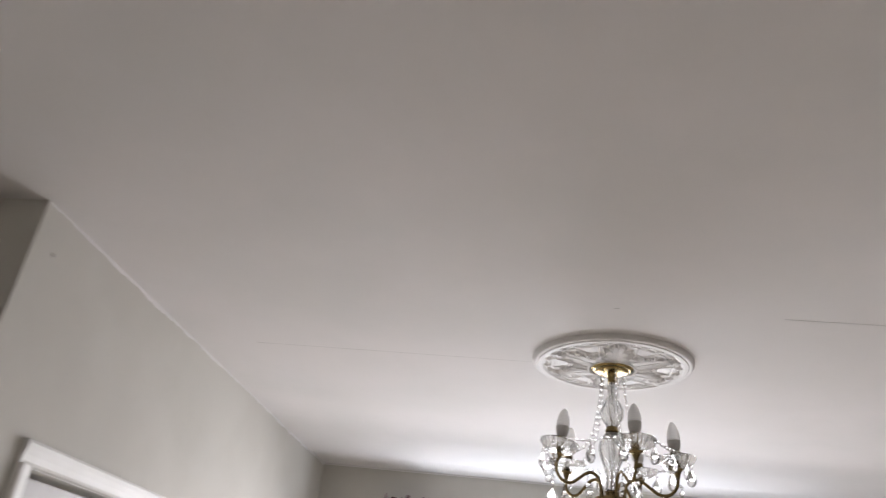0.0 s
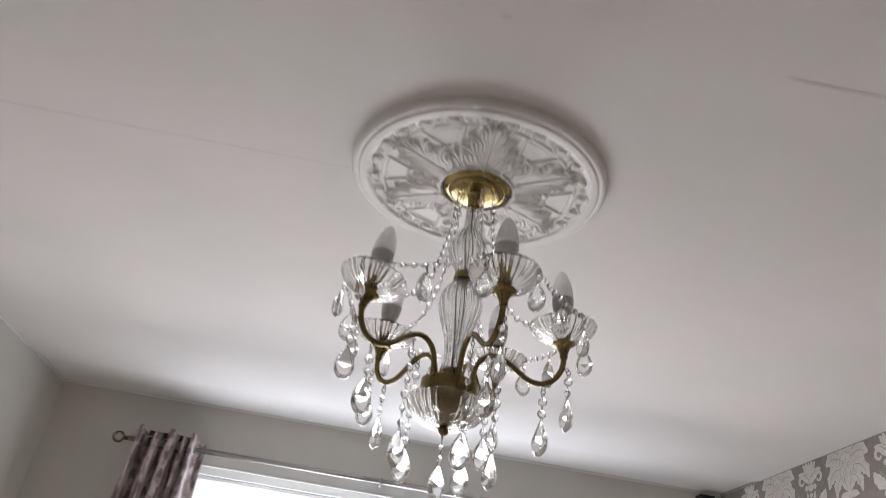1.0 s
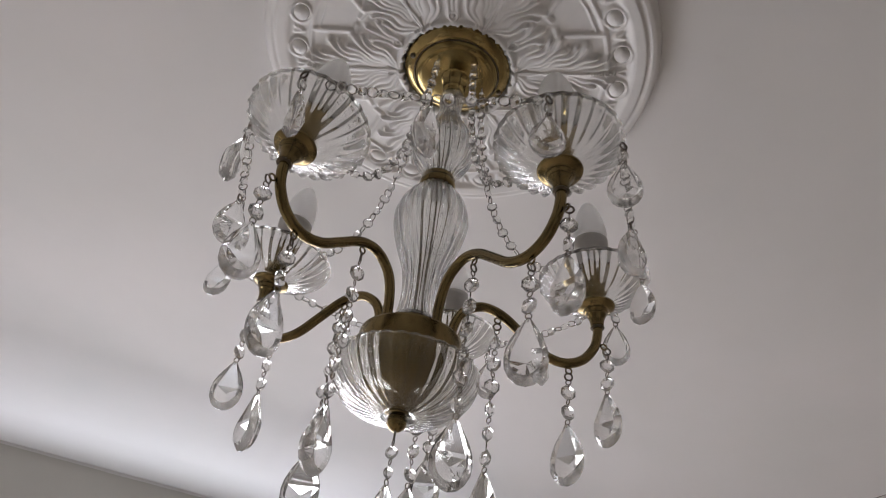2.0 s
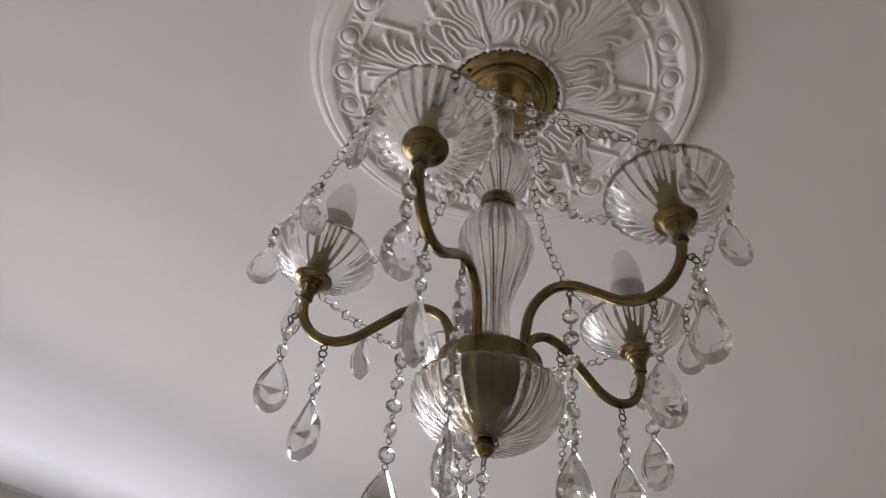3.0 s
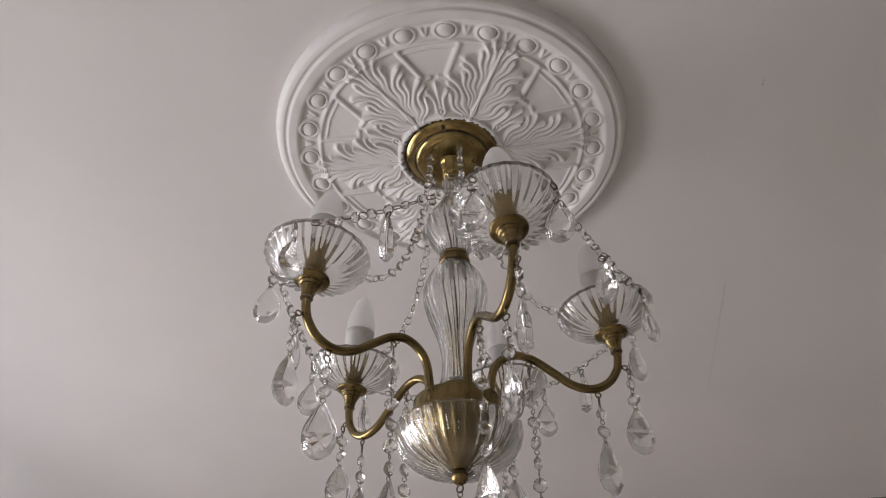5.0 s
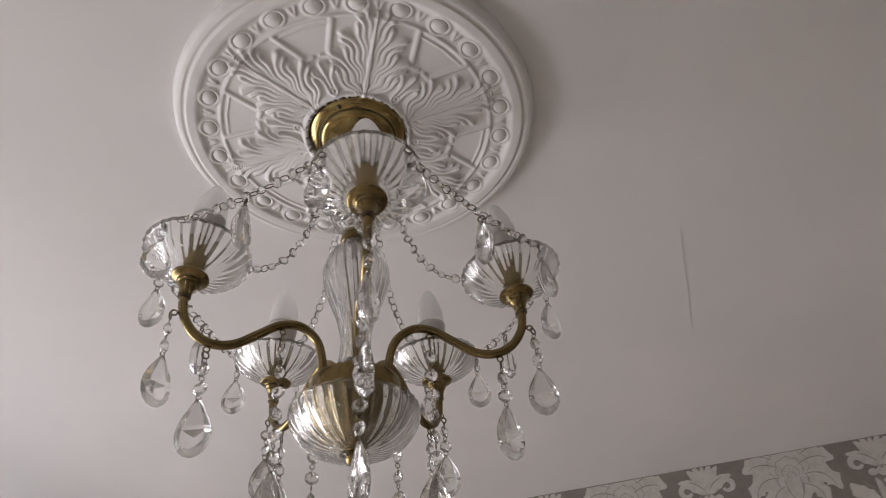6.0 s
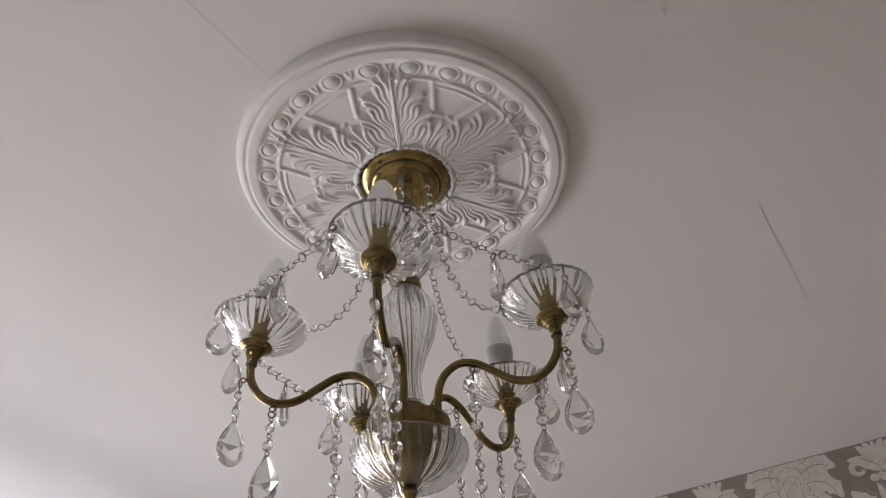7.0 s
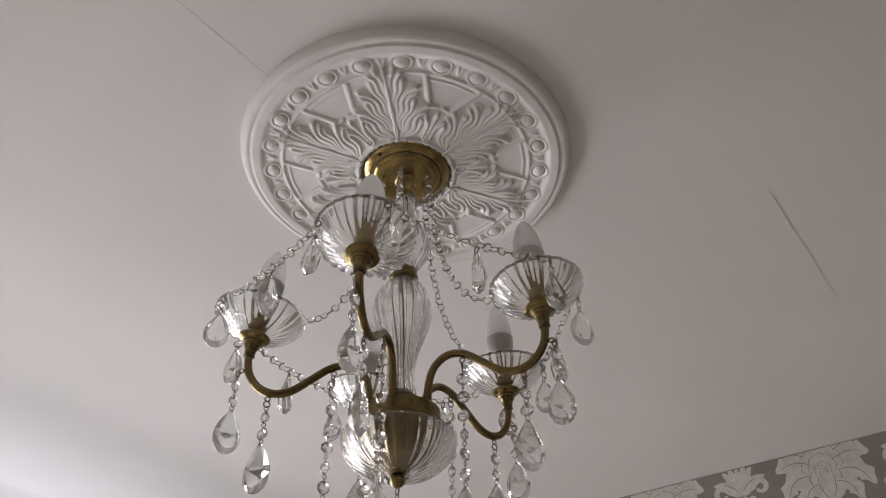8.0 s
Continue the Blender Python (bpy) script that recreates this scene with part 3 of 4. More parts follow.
def rose_parts():
    nr, na = 190, 84
    hole, edge = 0.0665, 0.2417
    r = np.concatenate([np.linspace(hole, 0.210, 154), np.linspace(0.2112, edge, 36)])
    a = np.radians(np.linspace(0, 30, na + 1))
    R, A = np.meshgrid(r, a, indexing="ij")
    base = np.interp(R, [0.0665, 0.068, 0.0715, 0.074, 0.10, 0.14, 0.1740, 0.1765, 0.1790, 0.1815, 0.1835, 0.2015, 0.2060, 0.2090, 0.212, 0.2235, 0.2250, 0.2280, 0.2300, 0.2355, 0.2400, 0.2417],
                     [0.0215, 0.0235, 0.0230, 0.0185, 0.0158, 0.0132, 0.0122, 0.0122, 0.0142, 0.0142, 0.0118, 0.0118, 0.0134, 0.0156, 0.0168, 0.0168, 0.0140, 0.0140, 0.0150, 0.0135, 0.0080, -0.0010])
    X, Y = R * np.sin(A), R * np.cos(A)          # leaf axis along Y

    def curve(p0, p1, p2, n=40):
        t = np.linspace(0, 1, n)
        return t, (1 - t) ** 2 * p0[0] + 2 * t * (1 - t) * p1[0] + t * t * p2[0], (1 - t) ** 2 * p0[1] + 2 * t * (1 - t) * p1[1] + t * t * p2[1]

    def pol(rr, deg):
        return rr * math.sin(radians(deg)), rr * math.cos(radians(deg))

    relief = np.zeros_like(R)
    # hand-cut irregularity in the leaves
    X0, Y0 = X.copy(), Y.copy()
    fade = np.sin(A * 6)
    X = X0 + fade * 0.0034 * np.sin(Y0 * 190 + 1.0)
    Y = Y0 + fade * 0.0030 * np.sin(X0 * 150 + Y0 * 50)

    def finger(p0, p1, p2, width, height):
        """A finger of the leaf: a rounded ridge along a bent spine that swells and rises to a blunt end, on a low body."""
        nonlocal relief
        t, cx, cy = curve(p0, p1, p2)
        d = np.hypot(X[..., None] - cx, Y[..., None] - cy)
        k = d.argmin(-1)
        s, tt = d.min(-1), t[k]
        w = width * (0.40 + 0.75 * np.sin(math.pi * np.clip(0.12 + 0.76 * tt, 0, 1)) ** 0.8)
        rise = height * (0.45 + 0.60 * tt ** 0.8)
        relief = np.maximum(relief, rise * np.sqrt(np.clip(1 - (s / w) ** 2, 0, 1)))
        relief = np.maximum(relief, 0.34 * rise * np.clip(1.5 * (1 - s / (2.2 * w)), 0, 1))

    # the large leaf: a double midrib, and fingers in three lobes a side that curl outwards
    for r0, a0, rm, am, r1, a1, w in ((0.112, 0.6, 0.158, 0.2, 0.186, 3.6, 0.0042), (0.106, 1.4, 0.150, 1.6, 0.178, 6.6, 0.0040), (0.102, 2.4, 0.142, 3.2, 0.166, 8.2, 0.0036),
                                      (0.088, 2.0, 0.136, 4.8, 0.159, 13.0, 0.0044), (0.086, 3.2, 0.126, 7.0, 0.147, 14.8, 0.0040), (0.084, 4.8, 0.116, 9.2, 0.134, 15.2, 0.0034),
                                      (0.075, 4.4, 0.108, 10.4, 0.133, 20.6, 0.0044), (0.073, 7.2, 0.100, 14.0, 0.119, 22.2, 0.0040), (0.072, 10.6, 0.092, 17.5, 0.105, 22.8, 0.0034),
                                      (0.080, 26.4, 0.098, 26.6, 0.112, 24.6, 0.0034)):
        finger(pol(r0, a0), pol(rm, am), pol(r1, a1), w, 0.0082)
    finger(pol(0.086, 30), pol(0.104, 30), pol(0.120, 30), 0.0034, 0.0080)
    finger(pol(0.070, 0.9), pol(0.12, 0.5), pol(0.188, 0.0), 0.0024, 0.0100)
    X, Y = X0, Y0
    # eye of the small palmette between the leaves
    ex, ey = pol(0.0790, 30.0)
    d = np.hypot(X - ex, Y - ey)
    relief = np.maximum(relief, 0.0052 * np.exp(-((d - 0.0052) / 0.0016) ** 2))
    relief = np.maximum(relief, 0.0046 * np.exp(-(d / 0.0028) ** 2))
    # raised frame of the panel between the leaves

    def ridge(p, q, half, height):
        nonlocal relief
        ax, ay, bx, by = *p, *q
        t = np.clip(((X - ax) * (bx - ax) + (Y - ay) * (by - ay)) / ((bx - ax) ** 2 + (by - ay) ** 2), 0, 1)
        d = np.hypot(X - ax - t * (bx - ax), Y - ay - t * (by - ay))
        relief = np.maximum(relief, height * np.clip(1.6 * (1 - d / half), 0, 1))

    ridge(pol(0.1755, 17.5), pol(0.129, 23.5), 0.0046, 0.0034)
    ridge(pol(0.129, 23.5), pol(0.1305, 27.6), 0.0038, 0.0034)
    ridge(pol(0.1722, 18.5), pol(0.1722, 30), 0.0016, 0.0020)
    # egg and dart band, four eggs to a leaf
    for ang in (7.5, 22.5):
        cx, cy = pol(0.1955, ang)
        along = (X - cx) * math.cos(radians(ang)) - (Y - cy) * math.sin(radians(ang))
        out = (X - cx) * math.sin(radians(ang)) + (Y - cy) * math.cos(radians(ang))
        d = np.hypot(along / 0.0112, out / 0.0094)
        relief = np.maximum(relief, 0.0036 * np.exp(-((d - 1.22) / 0.17) ** 2))
    for ang in (0, 15, 30):
        cx, cy = pol(0.195, ang)
        along = np.abs((X - cx) * math.cos(radians(ang)) - (Y - cy) * math.sin(radians(ang)))
        out = (X - cx) * math.sin(radians(ang)) + (Y - cy) * math.cos(radians(ang))
        v = np.abs(along - 0.0042 * np.clip((out + 0.007) / 0.014, 0, 1))
        relief = np.maximum(relief, 0.0036 * np.exp(-(v / 0.0018) ** 2) * np.clip(1.6 - np.abs(out) / 0.0052, 0, 1))
    h = base + 0.80 * relief
    # edges filled and rounded by many coats of paint
    for _ in range(3):
        h[1:-1, 1:-1] = 0.4 * h[1:-1, 1:-1] + 0.15 * (h[:-2, 1:-1] + h[2:, 1:-1] + h[1:-1, :-2] + h[1:-1, 2:])
    cols, total = [], 12 * na
    for c in range(total):
        sector, k = divmod(c, na)
        cols.append(k if sector % 2 == 0 else na - k)
    ang = radians(LEAF0) + 2 * math.pi * np.arange(total) / total
    hh = h[:, cols]
    ZZ = H - hh
    # the cut edge of the hole is chipped and uneven
    chip = (0.0010 * np.sin(41 * ang) + 0.0008 * np.sin(67 * ang + 1) + 0.0006 * np.sin(23 * ang + 2)) * np.clip(1 - (r[:, None] - hole) / 0.005, 0, 1)
    XX, YY = (r[:, None] + chip) * np.cos(ang), (r[:, None] + chip) * np.sin(ang)
    out = []
    for name, r0, r1 in (("leaf_field", 0.0, 0.1785), ("egg_band", 0.1785, 0.2080), ("rim_moulding", 0.2080, 1.0)):
        lo, hi = int(np.searchsorted(r, r0)), int(np.searchsorted(r, r1))
        rows = slice(max(0, lo - 1), hi)
        vx = np.stack([XX[rows], YY[rows], ZZ[rows]], -1)
        if lo == 0:
            inner = np.stack([hole * np.cos(ang), hole * np.sin(ang), np.full(total, H - 0.002)], -1)
            vx = np.concatenate([inner[None], vx])
        n = len(vx)
        i, j = np.meshgrid(np.arange(n - 1), np.arange(total), indexing="ij")
        jn = (j + 1) % total
        faces = np.stack([i * total + j, i * total + jn, (i + 1) * total + jn, (i + 1) * total + j], -1).reshape(-1, 4)
        me = bpy.data.meshes.new(name)
        me.from_pydata(vx.reshape(-1, 3).tolist(), [], faces.tolist())
        me.materials.append(PLASTER)
        me.polygons.foreach_set("use_smooth", [True] * len(me.polygons))
        me.update()
        out.append((name, me))
    return out


rose = thing("ceiling_rose", None, "white plaster ceiling rose with acanthus leaves and egg border", "ceiling rose", pose(0, 0, H))
for name, me in rose_parts():
    part(name, me, rose, pose(0, 0, -H))
EGG = lathe("egg", [(0.0, -0.0056), (0.0034, -0.0053), (0.0066, -0.0044), (0.0092, -0.0029), (0.0108, -0.0012), (0.0114, 0.0006), (0.0, 0.001)], 24, PLASTER)
for k in range(24):
    a = radians(EGG0 + 15 * k)
    part("egg", EGG, rose, Matrix.Translation((0.1955 * math.cos(a), 0.1955 * math.sin(a), -0.0124)) @ Matrix.Rotation(a, 4, "Z") @ Matrix.Diagonal((0.84, 1.0, 0.8, 1.0)))

# ---- chandelier ----
lamp = thing("chandelier", None, "five-arm antique brass chandelier with glass cups and crystal drops", "chandelier", pose(0, 0, H, -0.4, -0.12, 0))
rnd = random.Random(11)

part("canopy", lathe("canopy", [(0.0, -0.006), (0.0600, -0.006), (0.0640, -0.0175), (0.0638, -0.0196), (0.0625, -0.0212), (0.0590, -0.0236), (0.0550, -0.0258), (0.0522, -0.0268), (0.0512, -0.0266),
                                (0.0506, -0.0262), (0.0498, -0.0278), (0.0485, -0.0302), (0.0455, -0.0324), (0.0400, -0.0338), (0.0300, -0.0350), (0.0180, -0.0358), (0.0138, -0.0362), (0.0132, -0.0560),
                                (0.0110, -0.0660), (0.0, -0.0665)], 72, POLISHED),
     lamp, label="polished brass canopy plate")
part("canopy_groove", lathe("canopy_groove", [(0.0500, -0.0262), (0.0516, -0.0262), (0.0518, -0.0274), (0.0510, -0.0279), (0.0502, -0.0275)], 72, WIRE, close=True), lamp, label="dark line round the canopy dome")
for a in (178, 358):
    part("screw", lathe("screw", [(0.0, 0.0), (0.0032, 0.0), (0.0032, -0.002), (0.002, -0.0032), (0.0, -0.0034)], 12, WIRE), lamp,
         pose(0.0572 * math.cos(radians(a)), 0.0572 * math.sin(radians(a)), -0.0243))


def ribbed(n, amp, twist=0.0):
    def change(r, z, a):
        c = abs(math.cos(n * (a + twist * z) / 2))
        return r * (1 + amp * (c - 0.6)), z
    return change


def smooth_profile(points, steps=5):
    return [(p.x, p.y) for p in spline([(r, z, 0) for r, z in points], steps)]


UP = smooth_profile([(0.0125, -0.066), (0.0135, -0.074), (0.0125, -0.090), (0.0145, -0.108), (0.0235, -0.126), (0.0325, -0.146), (0.0335, -0.160), (0.0285, -0.178), (0.0190, -0.192), (0.0165, -0.200)], 3)
LOW = smooth_profile([(0.0175, -0.2165), (0.0215, -0.223), (0.0310, -0.237), (0.0365, -0.255), (0.0360, -0.272), (0.0295, -0.297), (0.0210, -0.321), (0.0162, -0.346), (0.0165, -0.368), (0.0195, -0.384)], 3)
for prof, tw, lab in ((UP, 3.0, "ribbed glass upper stem"), (LOW, 1.6, "ribbed glass baluster stem")):
    n = len(prof)
    rib = ribbed(22, 0.085, tw)
    inner = [(max(r - 0.0036, 0.0060), z) for r, z in reversed(prof)]
    data = lathe_data(prof, 132, rib)
    v1, f1 = lathe_data(prof + inner, 132, None, True)
    for i in range(n * 132):
        v1[i] = data[0][i]
    part("glass_stem", mesh_of("glass_stem", v1, f1, GLASS), lamp, label=lab)
part("rod", mesh_of("rod", *tube_data([Vector((0, 0, -0.060)), Vector((0, 0, -0.400))], 0.0036, 12), BRASS), lamp)
part("collar", lathe("collar", [(0.0, -0.1995), (0.0165, -0.1998), (0.0178, -0.2020), (0.0165, -0.2045), (0.0182, -0.2065), (0.0192, -0.2095), (0.0190, -0.2150), (0.0175, -0.2168), (0.0, -0.2170)], 48, BRASS), lamp)
part("stem_cap", lathe("stem_cap", smooth_profile([(0.0, -0.2172), (0.0150, -0.2175), (0.0165, -0.2200), (0.0150, -0.2250), (0.0115, -0.2300), (0.0050, -0.2335), (0.0, -0.2340)], 2), 96, STEEL,
                       lambda r, z, a: (r * (1 + 0.10 * abs(math.cos(6 * a))) if z < -0.2190 else r, z)), lamp, label="fluted grey metal cap inside the glass")
part("hub", lathe("hub", [(0.0, -0.3835), (0.0190, -0.3840), (0.0200, -0.3865), (0.0180, -0.3890), (0.0178, -0.4010), (0.0300, -0.4014), (0.0450, -0.4022), (0.0468, -0.4034), (0.0472, -0.4055), (0.0472, -0.4250), (0.0458, -0.4280),
                          (0.0430, -0.4310), (0.0390, -0.4400), (0.0320, -0.4510), (0.0235, -0.4605), (0.0150, -0.4660), (0.0120, -0.4740), (0.0, -0.4745)], 64, BRASS), lamp, label="antique brass hub that holds the arms")


def bowl_ripple(r, z, a):
    k = abs(math.cos(17 * (a + 0.8 * (z + 0.434))))
    lip = max(0.0, 1 - abs(z + 0.4340) / 0.004)
    return r * (1 + 0.085 * (k - 0.6) * min(1, r / 0.03) * (1 - 0.85 * lip)) + 0.0008 * lip, z + 0.0008 * lip * k


BOWL = smooth_profile([(0.0642, -0.4335), (0.0640, -0.4365), (0.0626, -0.4465), (0.0575, -0.4570), (0.0500, -0.4660), (0.0390, -0.4730), (0.0260, -0.4770), (0.0135, -0.4782)], 4)
n = len(BOWL)
v1, f1 = lathe_data(BOWL + [(max(r - 0.0034, 0.012), z + 0.0026 * min(1, i / 6)) for i, (r, z) in reversed(list(enumerate(BOWL)))], 272, None, True)
for i, v in enumerate(lathe_data(BOWL, 272, bowl_ripple)[0][:n * 272]):
    v1[i] = v
part("glass_bowl", mesh_of("glass_bowl", v1, f1, GLASS), lamp, label="swirl-ribbed clear glass bowl with a scalloped rim")
part("finial", lathe("finial", smooth_profile([(0.0, -0.4660), (0.0095, -0.4700), (0.0098, -0.4725), (0.0064, -0.4745), (0.0060, -0.4765), (0.0078, -0.4785), (0.0086, -0.4820), (0.0080, -0.4860), (0.0054, -0.4895), (0.0025, -0.4912), (0.0, -0.4915)], 2), 32, BRASS), lamp)

# crystal pieces, built once


def drop_mesh(width, height, thick):
    """An almond drop: a broad low table under a level edge, long facets up to the point, a bevel round the girdle, and a faceted back."""
    rows = [(0.0, 0.11), (0.14, 0.40), (0.31, 0.74), (0.47, 0.94), (0.61, 1.0), (0.76, 0.94), (0.89, 0.71), (0.97, 0.39)]
    g = [(w * width / 2, -t * height) for t, w in rows]
    outline = g + [(0.0, -height)] + [(-x, z) for x, z in reversed(g)]
    n, h = len(outline), len(g)
    verts = [(x, 0.0009, z) for x, z in outline] + [(x, -0.0009, z) for x, z in outline]
    faces = [(i, (i + 1) % n, n + (i + 1) % n, n + i) for i in range(n)]
    cz = -0.64 * height
    for s in (1, -1):
        o, k = (0 if s > 0 else n), len(verts)
        # lower facets: the table edge runs inside the girdle from one level corner to the other
        low = list(range(3, n - 3))
        for i in low:
            x, z = outline[i]
            verts.append((x * 0.74, s * thick / 2, max(cz + (z - cz) * 0.74, -height)))
        last = k + len(low) - 1
        for q, i in enumerate(low[:-1]):
            faces.append((o + i, o + i + 1, k + q + 1, k + q))
        if s > 0:
            faces.append(tuple(range(k, last + 1)))
        else:
            m = len(verts)
            verts.append((0, s * thick * 0.80, cz))
            faces += [(k + q, k + q + 1, m) for q in range(len(low) - 1)] + [(last, k, m)]
        # upper facets
        t = len(verts)
        verts += [(width * 0.035, s * 0.0026, -0.01 * height), (-width * 0.035, s * 0.0026, -0.01 * height)]
        faces += [(t, k, last, t + 1), (o, o + 1, t), (o + 1, o + 2, k, t), (o + 2, o + 3, k),
                  (o + n - 1, t + 1, o + n - 2), (o + n - 2, t + 1, last, o + n - 3), (o + n - 3, last, o + n - 4), (o, t, t + 1, o + n - 1)]
    return mesh_of("drop", verts, faces, CRYSTAL, False)


def bead_mesh(radius, thick, sides=8):
    """An octagon bead: two faceted faces on a sharp girdle."""
    verts, faces = [], []
    for s in range(sides):
        a = 2 * math.pi * (s + 0.5) / sides
        verts.append((radius * math.cos(a), 0, radius * math.sin(a)))
    for sgn in (1, -1):
        k = len(verts)
        for s in range(sides):
            a = 2 * math.pi * s / sides
            verts.append((radius * 0.55 * math.cos(a), sgn * thick / 2, radius * 0.55 * math.sin(a)))
        top = len(verts)
        verts.append((0, sgn * thick * 0.58, 0))
        for s in range(sides):
            t = (s + 1) % sides
            faces += [(s, k + s, k + t), (s, k + t, t), (k + s, top, k + t)]
    return mesh_of("bead", verts, faces, CRYSTAL, False)


DROP, DROP_MID, DROP_SMALL = drop_mesh(0.0325, 0.056, 0.013), drop_mesh(0.0305, 0.052, 0.0125), drop_mesh(0.0285, 0.047, 0.0115)
BEAD, BEAD_SMALL = bead_mesh(0.0076, 0.0075), bead_mesh(0.0058, 0.0060)
wire_cache = {}


def link_mesh(length):
    """Two wire loops on a pin, of the given length, hanging from the origin."""
    key = round(length, 4)
    if key not in wire_cache:
        wire_cache[key] = joined("link", [ring_data(0.0024, 0.00055, pose(0, 0, -0.0022), 1.1, 12), tube_data([Vector((0, 0, -0.0044)), Vector((0, 0, -key))], 0.0005, 5)], WIRE)
    return wire_cache[key]


HOOK = joined("hook", [ring_data(0.0036, 0.0009, pose(0, 0, -0.0040), 1.0, 16)], WIRE)


def pendant(parent, at, beads, drop, yaw, lean=0.0, small=False, pitch=0.0225):
    """A drop on a strand of octagon beads. The drop is the part; its beads and wires are its pieces."""
    dz = 0.008 + pitch * beads + (0.004 if beads else 0.0)
    ob = part("crystal_pendant", drop, parent, Matrix.Translation(at) @ pose(0, 0, -dz, lean, 0, yaw))
    part("hook", HOOK, ob, pose(0, 0, dz, 0, 0, 40))
    z = dz - 0.0075
    for _ in range(beads):
        part("link", link_mesh(pitch - 0.009), ob, pose(0, 0, z, 0, 0, rnd.uniform(0, 180)))
        part("bead", BEAD_SMALL if small else BEAD, ob, pose(0, 0, z - pitch * 0.64, rnd.uniform(-8, 8), 0, rnd.uniform(-70, 70)))
        z -= pitch
    part("link", link_mesh(max(0.006, z + 0.004)), ob, pose(0, 0, z))
    return ob


def chain(parent, path, pitch=0.0085):
    """A swag of wire rings and small octagon beads by turns. The rings are the part; the beads are its pieces."""
    lengths = [0.0]
    for a, c in zip(path, path[1:]):
        lengths.append(lengths[-1] + (c - a).length)
    count = max(2, int(lengths[-1] / pitch))
    rings, beads = [], []
    for k in range(count + 1):
        d = lengths[-1] * k / count
        i = max(j for j in range(len(lengths)) if lengths[j] <= d + 1e-9)
        i = min(i, len(path) - 2)
        f = (d - lengths[i]) / max(1e-9, lengths[i + 1] - lengths[i])
        p = path[i].lerp(path[i + 1], f)
        way = (path[i + 1] - path[i]).normalized()
        m = Matrix.Translation(p) @ way.to_track_quat("X", "Z").to_matrix().to_4x4()
        if k % 2 == 0:
            rings.append(ring_data(0.0047, 0.00065, m @ pose(0, 0, 0, rnd.uniform(50, 130), 0, 0), 0.85, 12))
        else:
            beads.append(m @ pose(0, 0, 0, rnd.uniform(-60, 60), 0, 0))
    ob = part("bead_chain", joined("chain_rings", rings, CHROME), parent, label="swag of wire rings and octagon crystal beads")
    for m in beads:
        part("bead", BEAD_SMALL, ob, m)


# one arm: an S of brass tube, then its cup, glass and candle
RN, ZN = 0.18, -0.3332
ARM_PATH = spline([(0.0352, 0, -0.408), (0.0355, 0, -0.385), (0.0400, 0, -0.3640), (0.0490, 0, -0.3515), (0.0640, 0, -0.3445), (0.0830, 0, -0.3490), (0.1040, 0, -0.3645), (0.1250, 0, -0.3800), (0.1455, 0, -0.3845),
                   (0.1640, 0, -0.3770), (0.1760, 0, -0.3610), (RN, 0, -0.3450), (RN, 0, ZN)], 6)
ARM = joined("arm", [tube_data(ARM_PATH, 0.0047, 14),
                     ring_data(0.0030, 0.0009, pose(0.0788, 0, -0.3560), 1.0, 14), ring_data(0.0030, 0.0009, pose(0.1511, 0, -0.3915), 1.0, 14),
                     ring_data(0.0030, 0.0009, pose(0.1865, 0, -0.3565), 1.0, 14)], BRASS)
CUP = lathe("drip_cup", [(0.0, ZN - 0.002), (0.0062, ZN - 0.002), (0.0064, ZN + 0.0005), (0.0072, ZN + 0.0050), (0.0086, ZN + 0.0090), (0.0098, ZN + 0.0105), (0.0099, ZN + 0.0118),
                         (0.0090, ZN + 0.0122), (0.0108, ZN + 0.0134), (0.0119, ZN + 0.0146), (0.0119, ZN + 0.0158), (0.0110, ZN + 0.0163), (0.0135, ZN + 0.0176), (0.0168, ZN + 0.0192),
                         (0.0186, ZN + 0.0200), (0.0193, ZN + 0.0212), (0.0190, ZN + 0.0226), (0.0178, ZN + 0.0232), (0.0, ZN + 0.0232)], 48, BRASS)
JOINT = lathe("joint_ring", [(0.0045, ZN - 0.0042), (0.0064, ZN - 0.0042), (0.0070, ZN - 0.0032), (0.0064, ZN - 0.0021), (0.0045, ZN - 0.0021)], 32, WIRE)


def cup_ripple(r, z, a):
    grow = min(1.0, max(0.0, (z - (ZN + 0.024)) / 0.010))
    k = abs(2 * ((14 * a / math.pi) % 1.0) - 1)
    lip = max(0.0, 1 - abs(z - (ZN + 0.0545)) / 0.0042)
    grow *= 1 - 0.9 * lip
    return r * (1 + 0.13 * grow * (k - 0.5)) + 0.0007 * lip, z + 0.0007 * lip * k


CUP_PROF = smooth_profile([(0.0552, ZN + 0.0545), (0.0540, ZN + 0.0518), (0.0508, ZN + 0.0462), (0.0455, ZN + 0.0395), (0.0370, ZN + 0.0326), (0.0265, ZN + 0.0273), (0.0165, ZN + 0.0240)], 4)
n = len(CUP_PROF)
v1, f1 = lathe_data(CUP_PROF + [(max(r - 0.0034, 0.0125), z + 0.0030 * min(1, i / 5)) for i, (r, z) in reversed(list(enumerate(CUP_PROF)))], 224, None, True)
for i, v in enumerate(lathe_data(CUP_PROF, 224, cup_ripple)[0][:n * 224]):
    v1[i] = v
GLASS_CUP = mesh_of("glass_cup", v1, f1, GLASS)
SLEEVE = lathe("candle_sleeve", [(0.0, ZN + 0.0235), (0.0105, ZN + 0.0240), (0.0115, ZN + 0.030), (0.0125, ZN + 0.055), (0.0140, ZN + 0.0665), (0.0140, ZN + 0.0715), (0.0, ZN + 0.0718)], 32, BRASS)
TIP = -0.176
